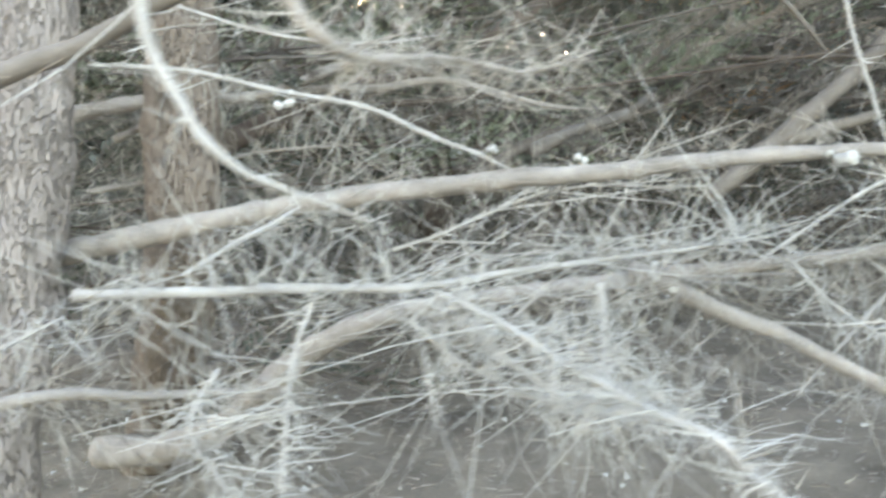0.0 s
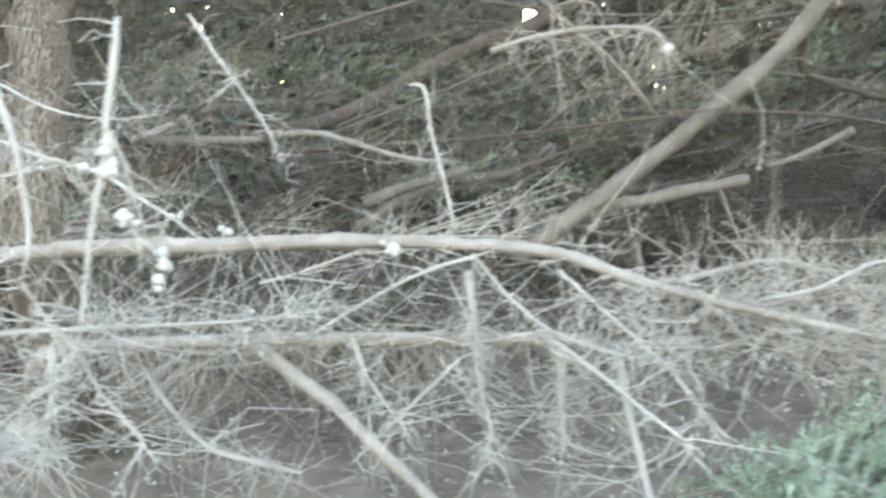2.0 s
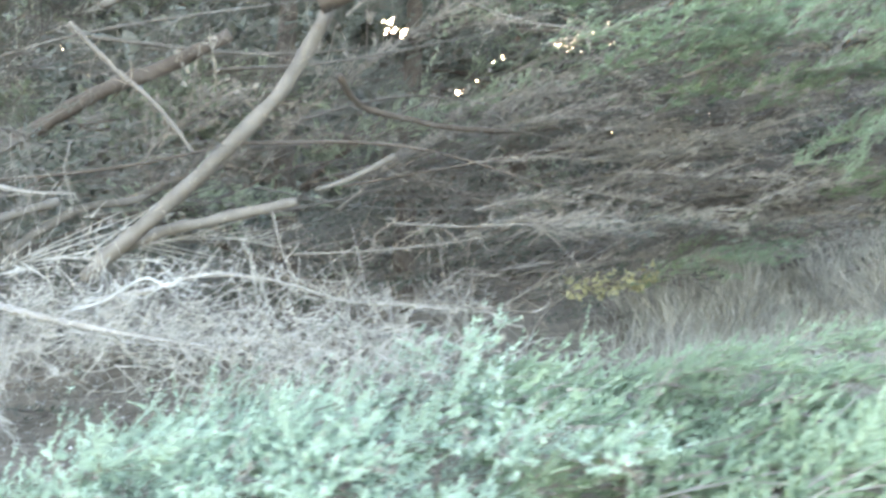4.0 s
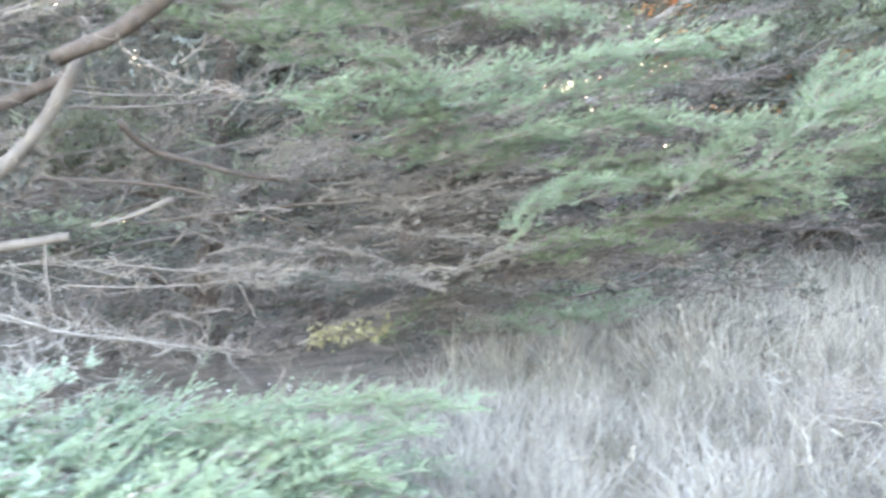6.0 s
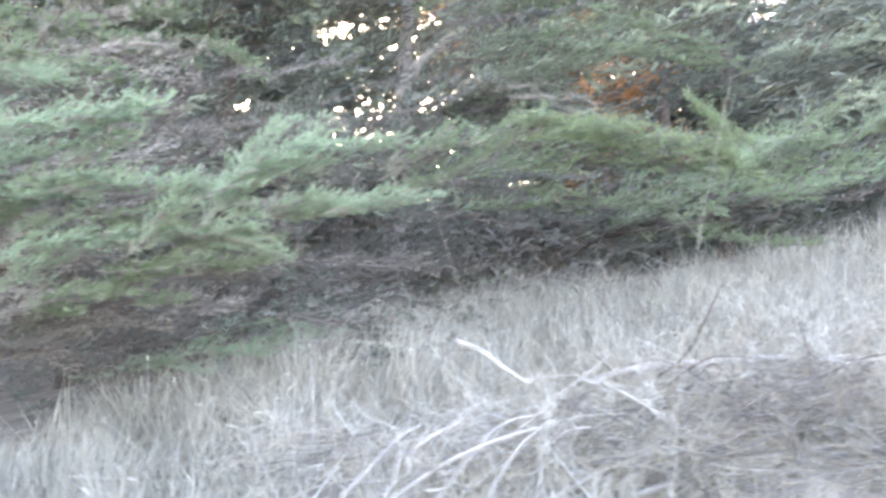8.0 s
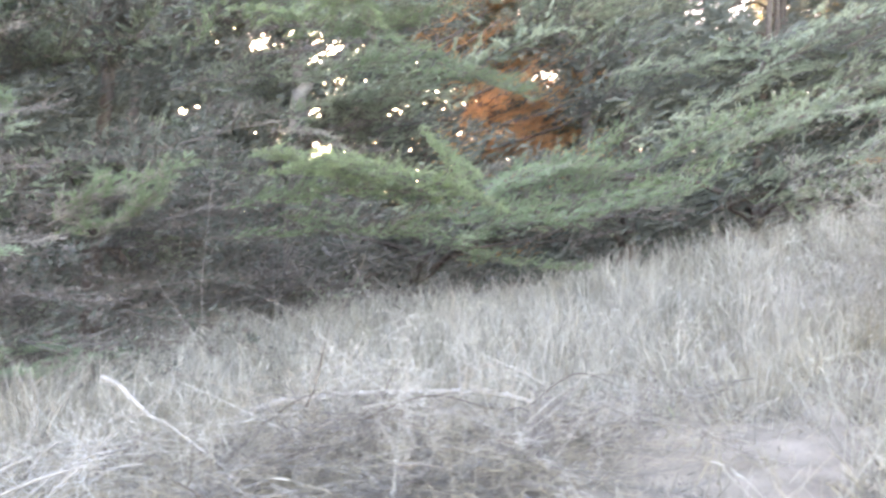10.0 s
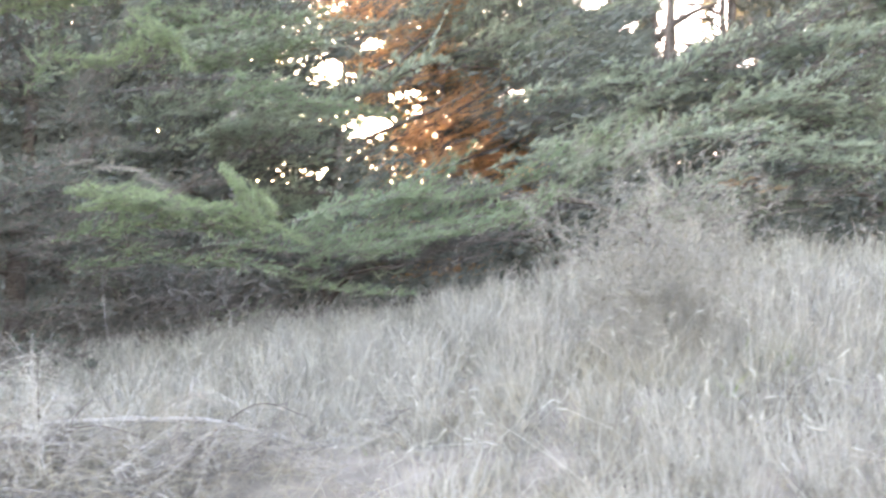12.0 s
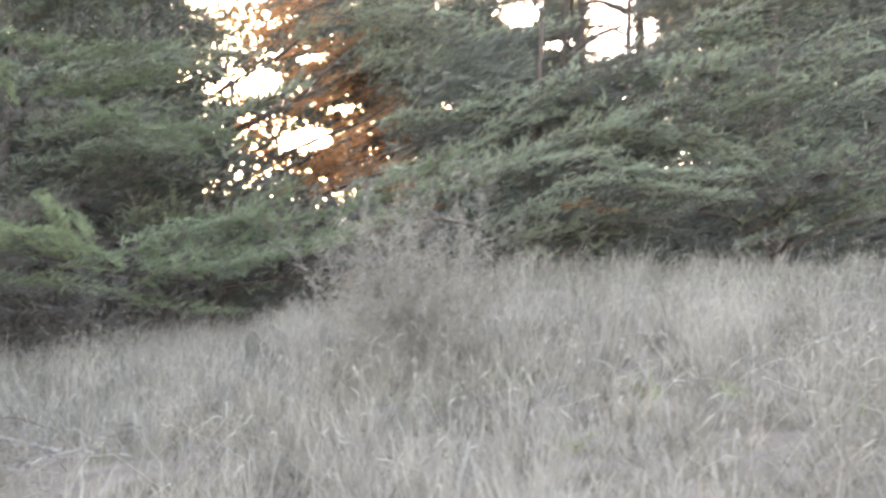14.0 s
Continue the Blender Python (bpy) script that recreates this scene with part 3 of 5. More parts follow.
limb(cypress_a, "branch", "grey", [(0.62, 3.10, 1.45), (0.73, 3.09, 1.40), (1.01, 3.03, 1.24), (1.18, 2.97, 1.16), (1.42, 2.87, 1.01), (1.63, 2.80, 0.87), (1.86, 2.72, 0.70), (2.1, 2.64, 0.50)], 0.040, 0.018, twigs=40, hair=0.12, lift=-0.6)
limb(cypress_a, "branch", "white", [(-0.71, 1.50, 2.18), (-0.70, 1.50, 2.10), (-0.68, 1.50, 2.01), (-0.63, 1.50, 1.91), (-0.60, 1.50, 1.85), (-0.53, 1.52, 1.78), (-0.45, 1.57, 1.74), (-0.36, 1.62, 1.70), (-0.31, 1.70, 1.67), (-0.27, 1.70, 1.60)], 0.016, 0.002, twigs=14, hair=0.1, lift=-0.5)
limb(cypress_a, "branch", "grey", [(-0.44, 1.60, 2.19), (-0.41, 1.60, 2.10), (-0.36, 1.60, 2.05), (-0.30, 1.70, 2.03), (-0.20, 1.90, 2.07), (-0.05, 2.10, 2.10), (0.16, 2.30, 2.10), (0.42, 2.50, 2.20)], 0.016, 0.006, twigs=110, hair=0.09, lift=0.0)
limb(cypress_a, "branch", "white", [(0.80, 1.50, 2.41), (0.83, 1.50, 2.32), (0.88, 1.50, 2.20), (0.93, 1.50, 2.08), (0.96, 1.50, 1.95), (0.97, 1.50, 1.84), (0.95, 1.50, 1.75)], 0.010, 0.006, twigs=8, hair=0.06, lift=0.0)
limb(cypress_a, "branch", "white", [(0.95, 1.50, 1.75), (0.94, 1.58, 1.66), (0.97, 1.66, 1.57), (0.98, 1.74, 1.44), (1.04, 1.82, 1.31), (1.06, 1.90, 1.18)], 0.006, 0.003, twigs=30, hair=0.1, lift=-0.4)
limb(cypress_a, "branch", "white", [(1.20, 1.53, 2.39), (1.19, 1.53, 2.28), (1.17, 1.53, 2.14), (1.16, 1.53, 2.03), (1.13, 1.53, 1.90), (1.11, 1.53, 1.75), (1.09, 1.53, 1.58)], 0.011, 0.004, twigs=12, hair=0.07, lift=-0.4)
limb(cypress_a, "branch", "white", [(1.17, 1.53, 2.13), (1.19, 1.56, 2.05), (1.20, 1.60, 1.95), (1.21, 1.64, 1.84), (1.22, 1.68, 1.78)], 0.006, 0.003, twigs=10, hair=0.06, lift=-0.4)
limb(cypress_a, "branch", "white", [(0.96, 2.20, 2.61), (1.06, 2.20, 2.47), (1.17, 2.20, 2.33), (1.26, 2.20, 2.20), (1.30, 2.20, 2.10)], 0.007, 0.003, twigs=14, hair=0.06, lift=-0.3)
limb(cypress_a, "branch", "white", [(1.46, 3.05, 2.52), (1.53, 3.05, 2.50), (1.56, 3.05, 2.32), (1.62, 3.05, 2.10), (1.67, 3.05, 1.89)], 0.009, 0.007, twigs=10, hair=0.07, lift=0)
limb(cypress_a, "branch", "grey", [(1.79, 3.20, 2.68), (2.00, 3.10, 2.70), (2.24, 3.00, 2.69), (2.44, 2.85, 2.63), (2.52, 2.70, 2.52)], 0.015, 0.008, twigs=60, hair=0.1, lift=-0.6)
limb(cypress_a, "branch", "white", [(-1.68, 3.60, 2.52), (-1.22, 3.57, 2.46), (-0.79, 3.53, 2.33), (-0.41, 3.50, 2.23), (-0.11, 3.47, 2.07), (0.08, 3.43, 1.98), (0.26, 3.40, 1.87)], 0.013, 0.012, twigs=60, hair=0.1, lift=-0.7)
limb(cypress_a, "branch", "white", [(-1.59, 3.80, 2.95), (-1.22, 3.70, 2.77), (-0.78, 3.60, 2.60), (-0.37, 3.55, 2.53), (-0.01, 3.50, 2.54)], 0.012, 0.004, twigs=40, hair=0.1, lift=-0.2)
limb(cypress_a, "branch", "white", [(1.73, 3.00, 1.74), (1.76, 3.00, 1.53), (1.79, 3.00, 1.32)], 0.020, 0.007, twigs=40, hair=0.1, lift=-0.3)
limb(cypress_a, "branch", "white", [(2.11, 3.00, 1.44), (2.11, 3.00, 1.26), (2.12, 3.00, 1.04)], 0.022, 0.007, twigs=50, hair=0.12, lift=-0.3)
limb(cypress_a, "branch", "white", [(2.32, 3.00, 1.46), (2.37, 2.93, 1.22), (2.43, 2.87, 0.99), (2.50, 2.80, 0.72)], 0.021, 0.012, twigs=26, hair=0.14, lift=-0.1)
limb(cypress_a, "branch", "white", [(1.04, 2.90, 1.44), (1.29, 2.90, 1.59), (1.56, 2.90, 1.73), (1.85, 2.90, 1.82)], 0.005, 0.009, twigs=20, hair=0.1, lift=0)
limb(cypress_a, "branch", "white", [(1.23, 3.00, 0.92), (1.45, 3.00, 1.14), (1.72, 3.00, 1.40)], 0.005, 0.010, twigs=16, hair=0.09, lift=0)
limb(cypress_a, "branch", "white", [(2.84, 3.00, 1.64), (3.04, 3.00, 1.69), (3.25, 3.00, 1.79), (3.40, 2.95, 1.75), (3.51, 2.90, 1.77)], 0.011, 0.005, twigs=30, hair=0.07, lift=0.4)
limb(cypress_a, "branch", "white", [(1.22, 3.00, 1.47), (1.32, 2.93, 1.31), (1.43, 2.87, 1.20), (1.53, 2.80, 1.13)], 0.010, 0.004, twigs=40, hair=0.14, lift=-0.5)
limb(cypress_a, "branch", "white", [(1.76, 3.00, 1.44), (1.79, 2.95, 1.28), (1.85, 2.90, 1.12), (1.83, 2.85, 1.03)], 0.009, 0.004, twigs=40, hair=0.13, lift=-0.4)
limb(cypress_a, "branch", "white", [(2.09, 2.90, 1.48), (2.26, 2.77, 1.39), (2.41, 2.63, 1.30), (2.60, 2.50, 1.19)], 0.011, 0.005, twigs=26, hair=0.12, lift=-0.3)
limb(cypress_a, "branch", "white", [(2.11, 2.90, 1.75), (2.27, 2.85, 1.61), (2.43, 2.80, 1.48), (2.56, 2.75, 1.36), (2.68, 2.70, 1.17)], 0.009, 0.003, twigs=40, hair=0.1, lift=-0.3)
limb(cypress_a, "branch", "white", [(1.75, 3.00, 1.81), (1.89, 2.95, 1.66), (2.03, 2.90, 1.55), (2.22, 2.85, 1.47), (2.52, 2.80, 1.42)], 0.009, 0.003, twigs=40, hair=0.09, lift=-0.4)
limb(cypress_a, "branch", "white", [(0.33, 2.30, 1.46), (0.33, 2.30, 1.29), (0.29, 2.30, 1.05)], 0.014, 0.006, twigs=60, hair=0.12, lift=-0.2)
limb(cypress_a, "branch", "white", [(-0.01, 3.30, 1.24), (0.18, 3.25, 1.06), (0.42, 3.20, 0.89), (0.65, 3.15, 0.86), (0.95, 3.10, 0.83)], 0.012, 0.015, twigs=90, hair=0.1, lift=0.1)
limb(cypress_a, "branch", "white", [(-1.07, 2.80, 1.55), (-1.01, 2.90, 1.59), (-0.91, 3.00, 1.66), (-0.79, 3.10, 1.72), (-0.69, 3.20, 1.79)], 0.007, 0.011, twigs=24, hair=0.09, lift=0.3)
limb(cypress_a, "branch", "white", [(-0.23, 2.20, 1.39), (-0.13, 2.20, 1.29), (0.03, 2.20, 1.18), (0.12, 2.20, 1.14), (0.25, 2.20, 1.07)], 0.008, 0.003, twigs=50, hair=0.1, lift=0)
limb(cypress_a, "branch", "white", [(-0.12, 2.20, 1.40), (-0.02, 2.18, 1.30), (0.12, 2.15, 1.20), (0.27, 2.12, 1.14), (0.45, 2.10, 1.17)], 0.008, 0.003, twigs=50, hair=0.09, lift=0.1)
limb(cypress_a, "branch", "white", [(-0.50, 2.20, 1.49), (-0.56, 2.13, 1.34), (-0.58, 2.07, 1.20), (-0.60, 2.00, 0.95)], 0.008, 0.005, twigs=50, hair=0.11, lift=-0.2)
limb(cypress_a, "branch", "white", [(-0.84, 2.40, 1.27), (-0.90, 2.33, 1.17), (-0.90, 2.27, 1.08), (-0.76, 2.20, 0.91)], 0.009, 0.006, twigs=50, hair=0.11, lift=-0.2)
limb(cypress_a, "branch", "white", [(-1.58, 2.40, 1.34), (-1.44, 2.40, 1.40), (-1.30, 2.40, 1.46)], 0.008, 0.005, twigs=30, hair=0.12, lift=0.1)
limb(cypress_a, "branch", "grey", [(-1.82, 2.80, 1.13), (-1.56, 2.93, 1.13), (-1.33, 3.10, 1.07), (-0.90, 3.30, 1.03)], 0.026, 0.017, twigs=80, hair=0.13, lift=-0.4)
limb(cypress_a, "branch", "tan", [(-1.55, 2.40, 2.17), (-1.34, 2.40, 2.24), (-1.18, 2.40, 2.29), (-0.99, 2.40, 2.38), (-0.83, 2.40, 2.45)], 0.035, 0.025, twigs=14, hair=0.08, lift=0)
limb(cypress_b, "branch", "tan", [(1.62, 4.92, 1.76), (1.88, 4.90, 1.96), (2.31, 4.90, 2.28), (2.72, 4.90, 2.60), (3.17, 4.90, 2.99), (3.48, 4.88, 3.37), (3.72, 4.85, 3.78)], 0.062, 0.046, twigs=40, hair=0.14, lift=0)
limb(cypress_b, "branch", "tan", [(1.78, 5.00, 1.95), (2.17, 5.15, 2.10), (2.54, 5.30, 2.18), (2.69, 5.40, 2.22), (3.09, 5.50, 2.30)], 0.047, 0.041, twigs=14, hair=0.1, lift=0)
limb(cypress_b, "branch", "tan", [(2.90, 5.45, 2.24), (2.98, 5.38, 1.99), (3.12, 5.30, 1.66)], 0.014, 0.009, twigs=8, hair=0.1, lift=0)
limb(cypress_b, "branch", "grey", [(2.27, 3.95, 1.64), (2.61, 4.00, 1.68), (3.01, 4.10, 1.77), (3.34, 4.40, 1.71), (3.65, 4.80, 1.55), (3.97, 5.20, 1.48), (4.63, 5.50, 1.38)], 0.017, 0.008, twigs=130, hair=0.12, lift=0.5)
limb(cypress_b, "branch", "tan", [(3.01, 5.60, 1.88), (3.55, 5.67, 1.88), (4.13, 5.73, 1.91), (4.62, 5.80, 1.97)], 0.014, 0.008, twigs=30, hair=0.15, lift=0)
limb(cypress_b, "branch", "tan", [(3.22, 5.60, 2.39), (3.46, 5.75, 2.48), (3.81, 5.90, 2.66)], 0.018, 0.030, twigs=10, hair=0.12, lift=0)
limb(cypress_b, "branch", "tan", [(1.51, 5.00, 3.72), (1.86, 5.00, 3.35), (2.21, 5.00, 3.03), (2.50, 5.00, 2.65)], 0.022, 0.016, twigs=20, hair=0.12, lift=0)
limb(cypress_b, "branch", "dark", [(-1.48, 4.60, 2.19), (-1.06, 5.20, 2.52), (-0.56, 5.70, 2.74), (0.09, 6.00, 2.99), (0.89, 6.20, 3.44), (1.42, 6.40, 3.67), (2.09, 6.60, 4.01)], 0.074, 0.066, twigs=70, hair=0.2, lift=0)
limb(cypress_b, "branch", "grey", [(-1.17, 5.00, 2.64), (-0.42, 5.15, 2.64), (0.04, 5.30, 2.69), (0.68, 5.40, 2.50), (1.15, 5.50, 2.46)], 0.034, 0.016, twigs=60, hair=0.2, lift=0)
limb(cypress_b, "branch", "dim", [(0.10, 6.00, 2.00), (0.77, 6.07, 2.36), (1.35, 6.13, 2.44), (1.69, 6.20, 2.66)], 0.050, 0.032, twigs=30, hair=0.2, lift=0)
limb(cypress_b, "branch", "grey", [(-2.26, 4.30, 2.40), (-1.57, 4.33, 2.49), (-1.06, 4.35, 2.48), (-0.46, 4.38, 2.68), (-0.02, 4.40, 2.97)], 0.047, 0.016, twigs=110, hair=0.16, lift=-0.3)
limb(cypress_b, "branch", "grey", [(-1.94, 4.50, 2.30), (-1.64, 4.60, 2.46), (-1.33, 4.70, 2.59), (-1.07, 4.80, 2.66)], 0.025, 0.016, twigs=50, hair=0.18, lift=-0.3)
limb(cypress_b, "branch", "grey", [(-2.00, 4.30, 2.00), (-1.51, 4.40, 2.07), (-1.14, 4.50, 2.18), (-0.53, 4.60, 2.21)], 0.017, 0.007, twigs=60, hair=0.18, lift=0)
limb(cypress_b, "branch", "dim", [(0.53, 5.00, 2.14), (0.81, 5.10, 2.26), (1.22, 5.20, 2.38)], 0.048, 0.035, twigs=20, hair=0.14, lift=0)
limb(cypress_b, "branch", "dark", [(3.25, 6.20, 2.46), (4.09, 6.30, 2.57), (5.05, 6.50, 2.70), (6.05, 6.80, 2.85), (6.90, 7.00, 2.95), (7.60, 7.00, 3.19)], 0.012, 0.020, twigs=120, hair=0.18, lift=0.1)
limb(cypress_b, "branch", "dark", [(3.64, 4.60, 3.53), (4.14, 4.60, 3.71), (4.45, 4.60, 3.90), (4.80, 4.60, 4.16)], 0.060, 0.073, twigs=30, hair=0.2, lift=0)
limb(cypress_b, "branch", "tan", [(4.48, 4.20, 3.45), (4.79, 4.20, 3.29), (5.08, 4.20, 3.18), (5.47, 4.20, 3.10)], 0.007, 0.004, twigs=20, hair=0.14, lift=0)
limb(cypress_b, "branch", "tan", [(3.05, 5.00, 1.79), (3.41, 5.15, 1.60), (3.93, 5.30, 1.49), (4.64, 5.45, 1.41), (4.97, 5.60, 1.36)], 0.010, 0.006, twigs=50, hair=0.14, lift=0)
limb(cypress_b, "branch", "tan", [(3.98, 4.80, 2.07), (4.59, 4.80, 2.02), (5.11, 4.80, 2.03), (5.58, 4.80, 2.07)], 0.009, 0.005, twigs=30, hair=0.14, lift=0)
limb(cypress_b, "branch", "dark", [(3.45, 5.60, 3.30), (3.51, 5.96, 3.12), (3.86, 6.24, 3.02), (4.26, 6.36, 2.93), (4.81, 6.40, 2.88), (5.46, 6.40, 2.92)], 0.030, 0.024, twigs=160, hair=0.2, lift=0.2)

# high crowns out of view, added to block sky light over the dead branches
grow(cypress_a, (-1.8, 3.9, 0.0), 9.5, 60, [FAR, SHADE], 302, low=4.4, spread=3.6, size=(1.6, 2.8))
grow(cypress_b, (-1.2, 6.2, 0.2), 10.5, 60, [FAR, SHADE], 303, low=5.2, spread=3.4, size=(1.8, 3.0))

# ---- thicket of dead limbs and twigs inside the row, shade put into its colour ----
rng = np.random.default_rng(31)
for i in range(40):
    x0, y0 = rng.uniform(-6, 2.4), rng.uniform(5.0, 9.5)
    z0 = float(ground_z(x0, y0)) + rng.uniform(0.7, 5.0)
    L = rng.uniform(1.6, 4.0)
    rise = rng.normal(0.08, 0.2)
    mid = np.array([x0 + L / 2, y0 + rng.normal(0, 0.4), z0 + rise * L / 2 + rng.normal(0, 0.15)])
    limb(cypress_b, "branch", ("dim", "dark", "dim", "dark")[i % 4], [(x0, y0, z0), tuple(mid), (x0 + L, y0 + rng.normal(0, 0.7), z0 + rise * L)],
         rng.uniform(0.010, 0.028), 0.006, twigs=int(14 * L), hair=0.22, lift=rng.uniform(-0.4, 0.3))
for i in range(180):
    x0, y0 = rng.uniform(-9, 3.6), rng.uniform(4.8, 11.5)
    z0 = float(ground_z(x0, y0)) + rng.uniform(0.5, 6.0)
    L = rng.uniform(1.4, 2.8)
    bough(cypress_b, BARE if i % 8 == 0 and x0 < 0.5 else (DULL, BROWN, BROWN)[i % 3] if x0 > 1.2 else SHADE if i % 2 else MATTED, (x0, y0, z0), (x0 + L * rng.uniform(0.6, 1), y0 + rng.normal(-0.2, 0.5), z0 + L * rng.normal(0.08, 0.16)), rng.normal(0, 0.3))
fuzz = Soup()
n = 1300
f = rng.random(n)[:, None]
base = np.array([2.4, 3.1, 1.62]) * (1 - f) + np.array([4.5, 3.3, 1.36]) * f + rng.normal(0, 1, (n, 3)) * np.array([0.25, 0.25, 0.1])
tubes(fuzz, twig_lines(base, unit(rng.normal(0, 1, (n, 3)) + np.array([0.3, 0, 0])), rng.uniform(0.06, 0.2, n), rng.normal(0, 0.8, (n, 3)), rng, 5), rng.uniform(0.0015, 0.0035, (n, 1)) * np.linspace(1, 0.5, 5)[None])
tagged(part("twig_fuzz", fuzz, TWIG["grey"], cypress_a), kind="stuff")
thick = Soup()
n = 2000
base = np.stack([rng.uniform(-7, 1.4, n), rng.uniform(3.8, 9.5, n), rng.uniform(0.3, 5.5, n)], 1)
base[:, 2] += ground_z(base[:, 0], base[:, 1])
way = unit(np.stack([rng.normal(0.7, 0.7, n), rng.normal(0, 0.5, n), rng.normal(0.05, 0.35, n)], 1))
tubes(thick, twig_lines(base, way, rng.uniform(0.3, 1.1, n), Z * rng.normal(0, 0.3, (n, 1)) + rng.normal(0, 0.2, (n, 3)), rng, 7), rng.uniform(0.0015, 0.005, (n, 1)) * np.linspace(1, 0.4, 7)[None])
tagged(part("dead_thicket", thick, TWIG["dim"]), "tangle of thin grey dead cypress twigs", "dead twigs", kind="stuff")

# ---- second tree: low boughs over the grass ----
cypress_c = thing("cypress_tree", "cypress with low feathery green boughs over dry grass", "tree", "cypress row")
trunk(cypress_c, [(2.0, 13.6, 0.5), (2.1, 13.6, 1.8), (2.2, 13.7, 3.4), (2.4, 13.8, 6.0), (2.6, 14.0, 10.0)], 0.22, 0.1, 3, WOOD["dark"])
# plumes over the grass and the long boughs of the crest
plume(cypress_c, FRESH, [(5.3, 4.9, 3.1), (6.75, 4.7, 3.22), (7.69, 4.6, 3.3), (8.43, 4.5, 3.36)], 11, 0.13, 0.8)
plume(cypress_c, FRESH, [(5.48, 5.0, 2.99), (6.83, 4.9, 3.09), (8.05, 4.8, 3.26)], 7, 0.12, 0.8)
plume(cypress_c, FRESH, [(5.85, 5.1, 2.89), (6.98, 5.0, 2.96), (7.82, 4.9, 2.96), (8.55, 4.8, 2.89)], 10, 0.12, 0.7)
plume(cypress_c, NEAR, [(5.95, 5.2, 2.8), (6.93, 5.1, 2.84), (8.21, 5.0, 2.8)], 7, 0.1, 0.6)
plume(cypress_c, FRESH, [(6.79, 5.2, 2.48), (7.62, 5.1, 2.59), (8.33, 5.1, 2.62), (8.93, 5.0, 2.5)], 9, 0.09, 0.6)
plume(cypress_c, FRESH, [(7.25, 5.0, 2.56), (7.1, 4.9, 2.42), (6.95, 4.85, 2.2)], 5, 0.07, 0.34)
plume(cypress_c, FRESH, [(8.13, 5.0, 2.74), (8.61, 4.9, 2.95), (8.92, 4.9, 3.43)], 6, 0.1, 0.5)
plume(cypress_c, FRESH, [(8.57, 4.9, 2.88), (8.98, 4.9, 3.19), (9.43, 4.9, 3.53)], 6, 0.1, 0.5)
plume(cypress_c, FRESH, [(8.68, 4.9, 2.95), (9.3, 4.9, 3.15), (9.84, 4.8, 3.2)], 8, 0.1, 0.6)
plume(cypress_c, FRESH, [(8.36, 5.0, 2.68), (8.97, 4.9, 2.73), (9.46, 4.8, 2.75)], 6, 0.1, 0.5)
plume(cypress_c, NEAR, [(9.39, 6.2, 3.23), (10.09, 6.1, 3.36), (10.73, 6.0, 3.58)], 7, 0.13, 0.8)
plume(cypress_c, FRESH, [(9.08, 4.9, 2.78), (9.54, 4.9, 2.79), (10.0, 4.9, 2.84)], 7, 0.06, 0.5)
plume(cypress_c, NEAR, [(7.71, 5.2, 2.36), (8.35, 5.2, 2.41), (8.9, 5.2, 2.49)], 8, 0.09, 0.55)
plume(cypress_c, NEAR, [(7.43, 5.1, 2.63), (8.2, 5.1, 2.64), (8.86, 5.1, 2.6)], 9, 0.08, 0.55)
plume(cypress_c, NEAR, [(7.02, 5.4, 2.22), (7.57, 5.4, 2.21), (8.15, 5.4, 2.25)], 7, 0.09, 0.55)
# two plumes whose dull brown includes the shade of the hollow
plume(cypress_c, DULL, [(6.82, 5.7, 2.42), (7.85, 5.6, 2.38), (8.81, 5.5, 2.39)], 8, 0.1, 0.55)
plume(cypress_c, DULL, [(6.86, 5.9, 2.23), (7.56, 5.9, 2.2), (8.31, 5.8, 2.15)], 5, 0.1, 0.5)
plume(cypress_c, NEAR, [(4.79, 6.0, 4.18), (6.1, 5.9, 4.2), (7.3, 5.8, 3.96)], 9, 0.15, 0.9)
plume(cypress_c, NEAR, [(6.36, 8.0, 5.07), (7.25, 8.0, 4.87), (7.83, 7.9, 4.53)], 6, 0.2, 1.0)
plume(cypress_c, NEAR, [(5.11, 6.5, 4.49), (6.02, 6.4, 4.45), (7.25, 6.3, 4.05)], 8, 0.16, 0.9)
plume(cypress_c, NEAR, [(5.38, 6.5, 4.72), (6.15, 6.4, 4.74), (6.89, 6.3, 4.5)], 5, 0.16, 0.9)
plume(cypress_c, MID, [(10.3, 9.2, 3.72), (11.0, 9.2, 3.74), (11.94, 9.1, 3.62), (12.58, 9.0, 3.49)], 6, 0.12, 1.2)
plume(cypress_c, MID, [(10.13, 9.4, 3.44), (11.59, 9.3, 3.22), (12.65, 9.2, 3.09)], 5, 0.1, 1.1)
plume(cypress_c, MID, [(12.23, 11.5, 3.94), (13.68, 11.3, 4.19), (15.01, 11.2, 4.93)], 6, 0.13, 1.2)
plume(cypress_c, MID, [(12.37, 11.0, 3.31), (13.85, 11.0, 3.59), (15.06, 11.0, 3.67), (16.34, 11.0, 4.21)], 6, 0.11, 1.2)
plume(cypress_c, MID, [(12.92, 12.0, 3.99), (14.86, 12.0, 4.35), (16.52, 12.0, 4.97), (17.47, 12.0, 5.35)], 8, 0.15, 1.4)
plume(cypress_c, MID, [(12.35, 10.5, 2.97), (13.37, 10.4, 2.86), (14.18, 10.3, 2.8)], 4, 0.07, 0.9)
plume(cypress_c, NEAR, [(5.02, 4.8, 3.71), (5.75, 4.6, 3.49), (6.42, 4.5, 3.31)], 8, 0.1, 0.6)
plume(cypress_c, NEAR, [(3.81, 5.0, 4.04), (4.56, 4.9, 3.83), (5.29, 4.8, 3.59)], 7, 0.1, 0.6)
